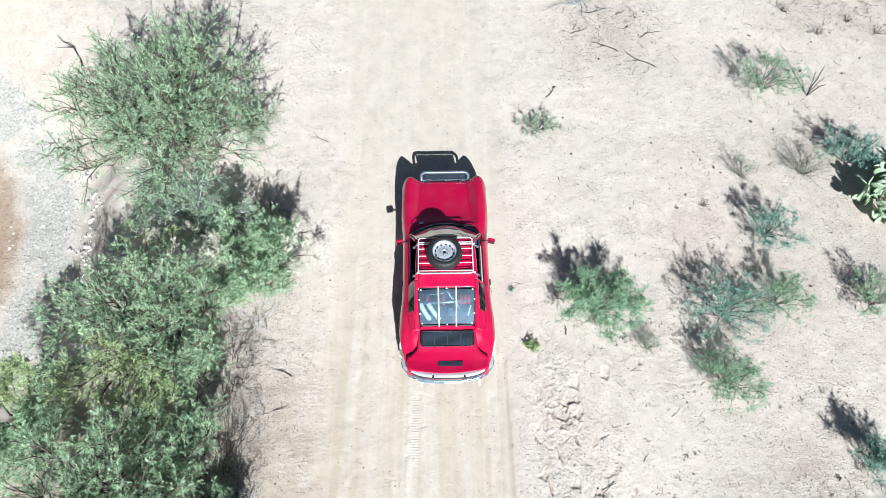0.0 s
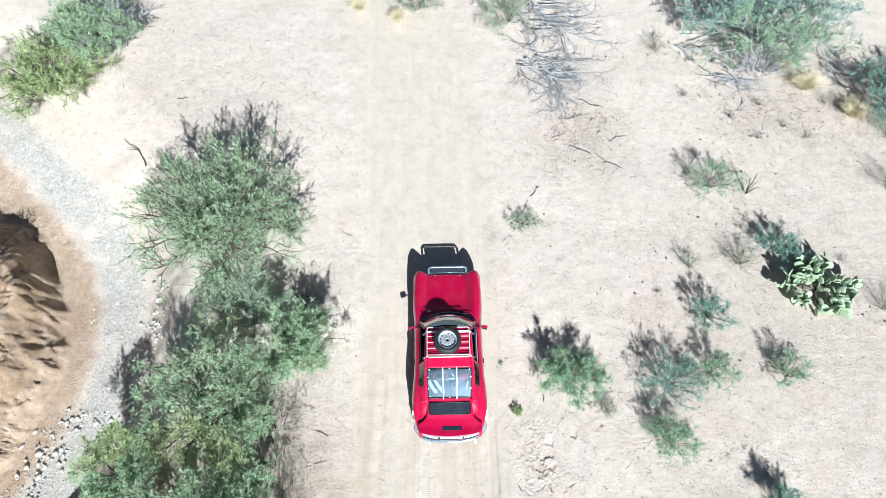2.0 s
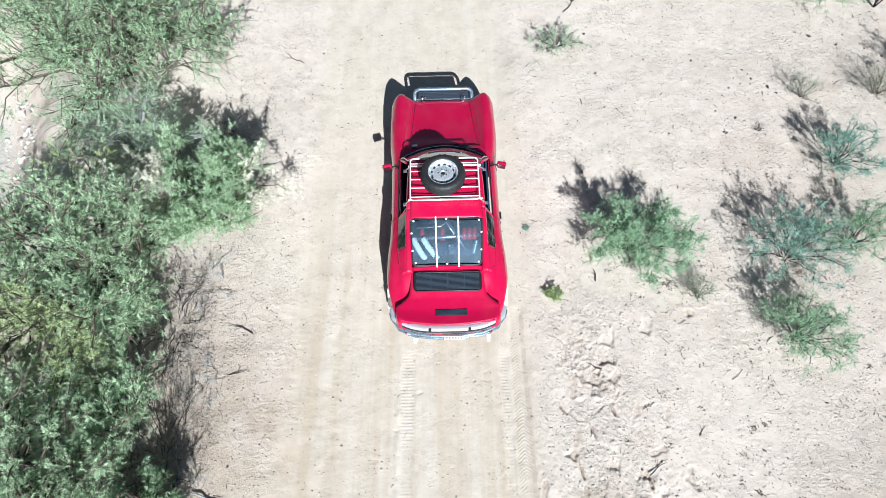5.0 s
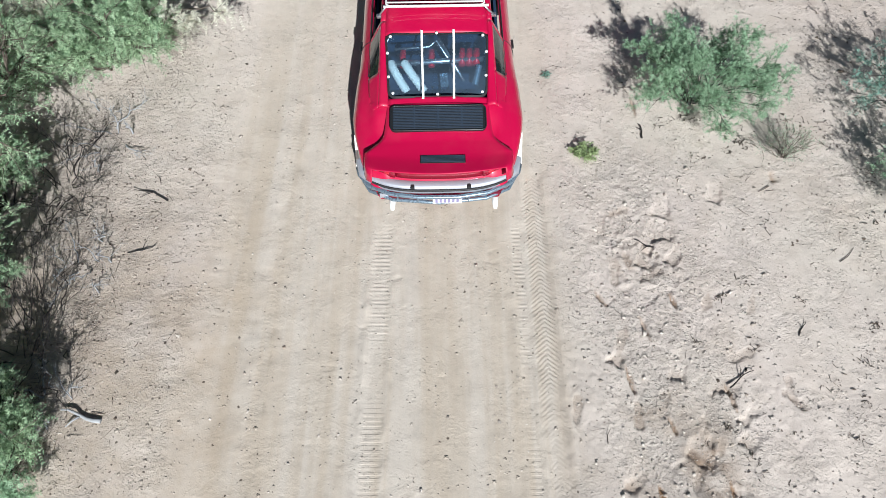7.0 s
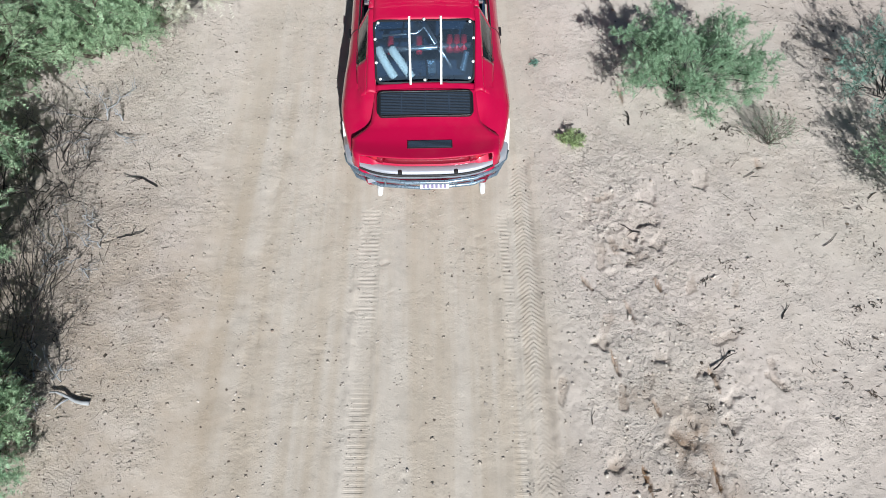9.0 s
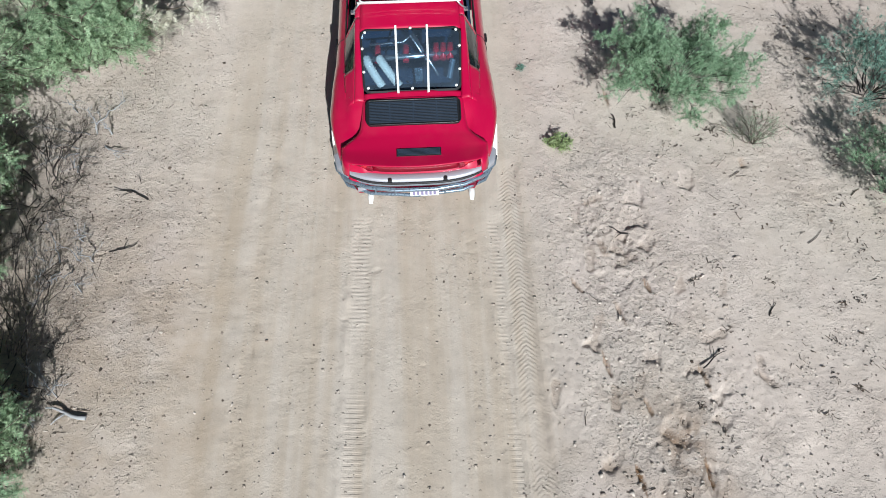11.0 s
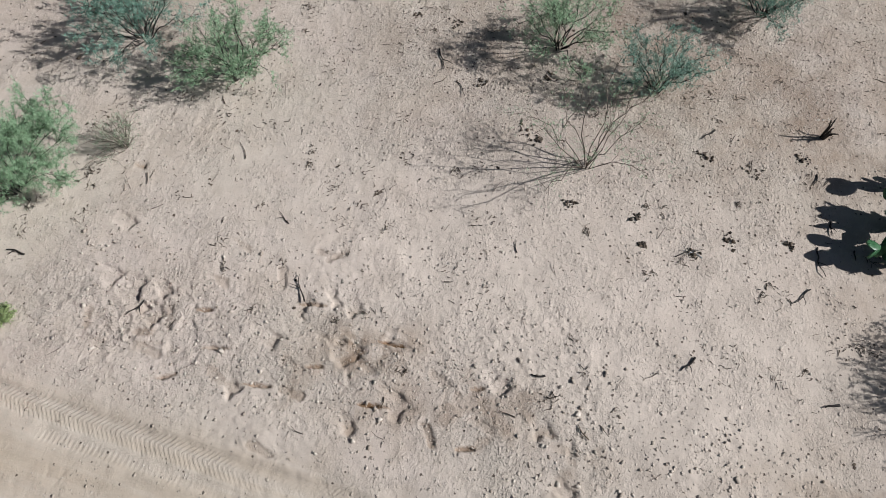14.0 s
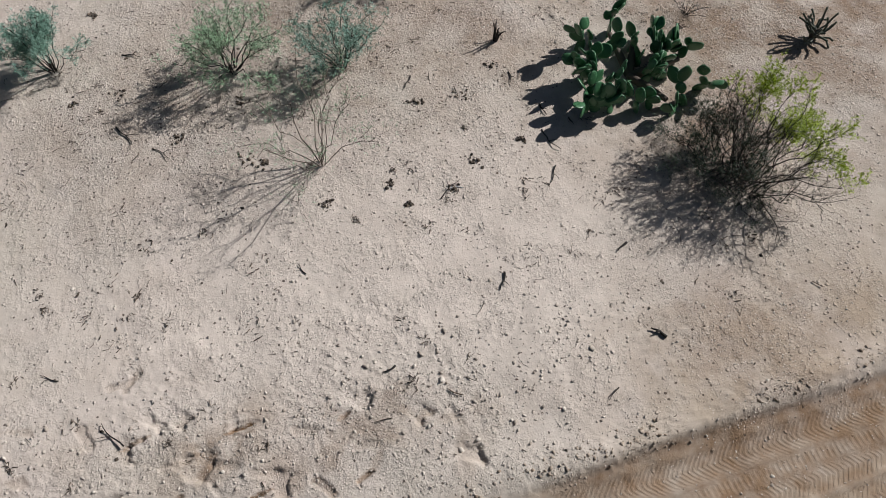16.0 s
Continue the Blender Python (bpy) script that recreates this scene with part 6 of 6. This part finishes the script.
def stones(name, label, x, y, size, material, seed, sink=0.25, flatness=0.65, simple=False):
    """Many small rough stones on the ground, as one."""
    rng = np.random.RandomState(seed)
    if simple:
        base = np.array([[1, 0.8, -0.2], [-1, 0.8, -0.2], [-1, -0.8, -0.2], [1, -0.8, -0.2], [0.55, 0.1, 0.9], [-0.45, -0.1, 1]], dtype=float)
        faces = np.array([[0, 1, 5], [0, 5, 4], [1, 2, 5], [2, 3, 4], [2, 4, 5], [3, 0, 4]])
    else:
        bm = bmesh.new()
        bmesh.ops.create_icosphere(bm, subdivisions=1, radius=1.0)
        base = np.array([v.co for v in bm.verts])
        faces = np.array([[v.index for v in f.verts] for f in bm.faces])
        bm.free()
    n = len(x)
    shape = base[None] * rng.uniform(0.5, 1.25, (n, 1, 3)) * [1, 1, flatness] + rng.normal(0, 0.24, (n, len(base), 3))
    a = rng.uniform(0, 6.28, n)
    c, s = np.cos(a)[:, None], np.sin(a)[:, None]
    turned = np.stack([shape[..., 0] * c - shape[..., 1] * s, shape[..., 0] * s + shape[..., 1] * c, shape[..., 2]], -1) * size[:, None, None]
    at = np.stack([x, y, land_many(x, y) + size * (flatness * 0.6 - sink)], -1)
    verts = (turned + at[:, None]).reshape(-1, 3)
    every = (faces[None] + (np.arange(n) * len(base))[:, None, None]).reshape(-1, 3)
    tagged(sheet(name, verts, every, material), label, "stones", kind="stuff")


rng = np.random.RandomState(77)
# crumbs of soil, thick on open ground and thin on the track
n = 120000
px, py = rng.uniform(-3.4, 8.4, n), rng.uniform(-6.8, 6.5, n)
drift = field(px, py, 0.9, 3, shift=71)
keep = ((np.abs(px - road_middle(py)) > 1.8) | (rng.rand(n) < 0.25)) & (rng.rand(n) < (0.3 + 0.9 * ease(drift, -0.2, 0.4)) * (0.10 + 1.3 * ease(field(px, py, 4.5, 3, 0.7, shift=33), 0.0, 0.4)))
px, py = px[keep], py[keep]
stones("soil_crumbs", "loose crumbs and clods of dry soil", px, py, 0.003 + 0.011 * rng.rand(len(px)) ** 4, CLOD, 78, flatness=0.75, simple=True)
n = 2600
px, py = rng.normal(2.25, 0.5, n), rng.uniform(-2.2, 4.4, n)
keep = px > 1.4
stones("soil_clods", "broken clods in the trodden strip", px[keep], py[keep], 0.004 + 0.014 * rng.rand(keep.sum()) ** 4, CLOD, 79, sink=0.3)
n = 1500
px, py = rng.normal(2.3, 0.5, n), rng.uniform(-2.2, 4.6, n)
keep = (px > 1.4) & (field(px, py, 2.2, 4, 0.7, shift=14) > 0.16)
stones("soil_clods", "angular clods of broken crust in the trodden strip", px[keep], py[keep], 0.006 + 0.024 * rng.rand(keep.sum()) ** 4, CLOD, 95, sink=0.45, flatness=0.7)
n = 1100
py = rng.uniform(-5.2, -0.4, n)
px = 1.45 + rng.normal(0, 0.06, n)
keep = field(px, py, 1.9, 3, 0.7, shift=47) > 0.05
px, py, n = px[keep], py[keep], int(keep.sum())
stones("soil_clods", "broken brown clods along the track", px, py, 0.004 + 0.018 * rng.rand(n) ** 4, BROWN_CLOD, 80, sink=0.55, flatness=0.8)
n = 520
px, py = rng.uniform(-4.0, 12.0, n), rng.uniform(-4.8, 16, n)
stones("pebbles", "scattered pale pebbles on sand", px, py, 0.006 + 0.016 * rng.rand(n) ** 3, PEBBLE, 81)
n = 3600
py = rng.uniform(0.5, 17.5, n)
px = wash_middle(py) + rng.normal(0, 0.75, n)
stones("wash_gravel", "pale grey gravel in the dry wash", px, py, 0.010 + 0.03 * rng.rand(n) ** 4, RIVER_ROCK, 82, simple=True)
n = 1000
py = np.concatenate([rng.uniform(1.0, 5.2, 560), rng.uniform(4.5, 10.2, 440)])
px = np.concatenate([wash_middle(py[:560]) - 0.6 + rng.normal(0, 0.36, 560), wash_middle(py[560:]) + 1.0 + rng.normal(0, 0.25, 440)])
stones("wash_rocks", "angular grey rocks along the wash", px, py, 0.016 + 0.07 * rng.rand(n) ** 4, RIVER_ROCK, 83, flatness=0.75)


def litter(name, label, x, y, long, thick_at, material, seed):
    """Many short broken twigs lying about, as one."""
    rng = np.random.RandomState(seed)
    a = rng.uniform(0, 6.28, len(x))
    z = land_many(x, y)
    half = np.stack([np.cos(a) * long / 2, np.sin(a) * long / 2, rng.uniform(-0.1, 0.25, len(x)) * long / 2], -1)
    mid = np.stack([x, y, z + thick_at + np.abs(half[:, 2])], -1)
    bend = mid + rng.normal(0, 0.08, (len(x), 3)) * long[:, None] * [1, 1, 0.4]
    r = np.full((len(x), 1), 1.0) * thick_at[:, None]
    segs = np.concatenate([np.concatenate([mid - half, bend, r, r * 0.8], 1), np.concatenate([bend, mid + half, r * 0.8, r * 0.4], 1)])
    verts, faces = bars(segs, 4)
    tagged(sheet(name, verts, faces, material), label, "litter", kind="stuff")


n = 1500
px, py = rng.uniform(1.5, 13.5, n), rng.uniform(-5.2, 18, n)
litter("twig_litter", "dark broken twigs strewn over sand", px, py, 0.03 + 0.13 * rng.rand(n) ** 2.5, 0.0018 + 0.005 * rng.rand(n) ** 3, LITTER, 84)
n = 300
px, py = -3.3 + rng.normal(0, 0.38, n), rng.uniform(0.3, 9.5, n)
litter("twig_litter", "dead twigs fallen from the shrubs", px, py, 0.04 + 0.18 * rng.rand(n) ** 2.5, 0.0015 + 0.0025 * rng.rand(n) ** 2, LITTER, 85)
n = 160
px, py = rng.uniform(-11, -3, n), rng.uniform(12.5, 18.5, n)
litter("twig_litter", "dark twigs scattered on pale sand", px, py, 0.06 + 0.25 * rng.rand(n) ** 3, 0.003 + 0.006 * rng.rand(n) ** 2, LITTER, 86)
n = 4600
px, py = -3.3 + 13.5 * rng.rand(n) ** 0.8, rng.uniform(-5.4, 12, n)
keep = (field(px, py, 1.7, 3, 0.7, shift=99) > 0.12) & ((px > 2.6) | (px < -2.2)) & ((np.abs(px - road_middle(py)) > 1.7) | (rng.rand(n) < 0.15))
stones("dark_litter", "dark bits of bark and dung on sand", px[keep], py[keep], 0.005 + 0.018 * rng.rand(keep.sum()) ** 4, LITTER, 87, sink=0.1, flatness=0.45, simple=True)
n = 330
px, py = 4.3 + rng.normal(0, 0.8, n), 13.4 + rng.normal(0, 0.9, n)
litter("twig_litter", "broken grey twigs strewn on sand", px, py, 0.08 + 0.3 * rng.rand(n) ** 2, 0.002 + 0.004 * rng.rand(n) ** 2, LITTER, 88)
n = 700
px, py = rng.normal(10.6, 1.6, n), rng.normal(14.6, 0.9, n)
litter("twig_litter", "grey broken twigs round the bushes", px, py, 0.06 + 0.25 * rng.rand(n) ** 2, 0.002 + 0.005 * rng.rand(n) ** 2, LITTER, 89)

rng = np.random.RandomState(90)
n = 520
px, py = rng.uniform(1.9, 13.5, n), rng.uniform(5.5, 18, n)
keep = field(px, py, 0.8, 3, 0.7, shift=61) > 0.0
stones("dark_litter", "dark scraps of bark and dry dung", px[keep], py[keep], 0.012 + 0.03 * rng.rand(keep.sum()) ** 3, LITTER, 96, sink=0.2, flatness=0.5)

# dark heaps of dung and bark scraps
rng = np.random.RandomState(99)
heaps = np.array(((6.35, 0.42), (6.94, 1.73), (6.04, 1.16), (5.41, 0.32), (8.44, 1.97), (6.92, 2.26), (5.49, 0.5), (4.71, -0.91), (4.44, -1.52), (4.73, -1.84), (4.4, -1.02), (6.02, -2.52), (5.7, -1.48), (5.66, -2.01), (4.84, -2.46), (4.67, -0.2)))
near = np.repeat(heaps, 22, axis=0) + rng.normal(0, 0.035, (22 * len(heaps), 2)) * np.repeat(rng.uniform(0.7, 1.5, (len(heaps), 1)), 22, axis=0)
stones("dark_litter", "small dark heaps of dung and bark", near[:, 0], near[:, 1], 0.008 + 0.016 * rng.rand(len(near)) ** 2, LITTER, 100, sink=0.1, flatness=0.6)

# small heaps of broken twigs on the open sand
rng = np.random.RandomState(97)
heaps = np.stack([rng.uniform(2.4, 8.0, 125), rng.uniform(-5.2, 5.5, 125)], 1)
near = np.repeat(heaps, 13, axis=0) + rng.normal(0, 0.05, (13 * 125, 2)) * np.repeat(rng.uniform(0.4, 1.8, (125, 1)), 13, axis=0)
litter("twig_litter", "little heaps of dark broken twigs", near[:, 0], near[:, 1], 0.015 + 0.06 * rng.rand(len(near)) ** 2, 0.0025 + 0.004 * rng.rand(len(near)) ** 2, LITTER, 98)

# twigs shed round the small bushes
rng = np.random.RandomState(91)
spots = np.array([[o.location.x, o.location.y] for o in bpy.data.objects if o.parent is None and o.name.split(".")[0] in ("desert_bush", "bare_bush", "leggy_bush", "yellow_bush")])
near = np.repeat(spots, 34, axis=0) + rng.normal(0, 0.5, (34 * len(spots), 2))
n = len(near)
litter("twig_litter", "dead twigs shed round desert bushes", near[:, 0], near[:, 1], 0.03 + 0.22 * rng.rand(n) ** 2.5, 0.0018 + 0.003 * rng.rand(n) ** 2, LITTER, 92)
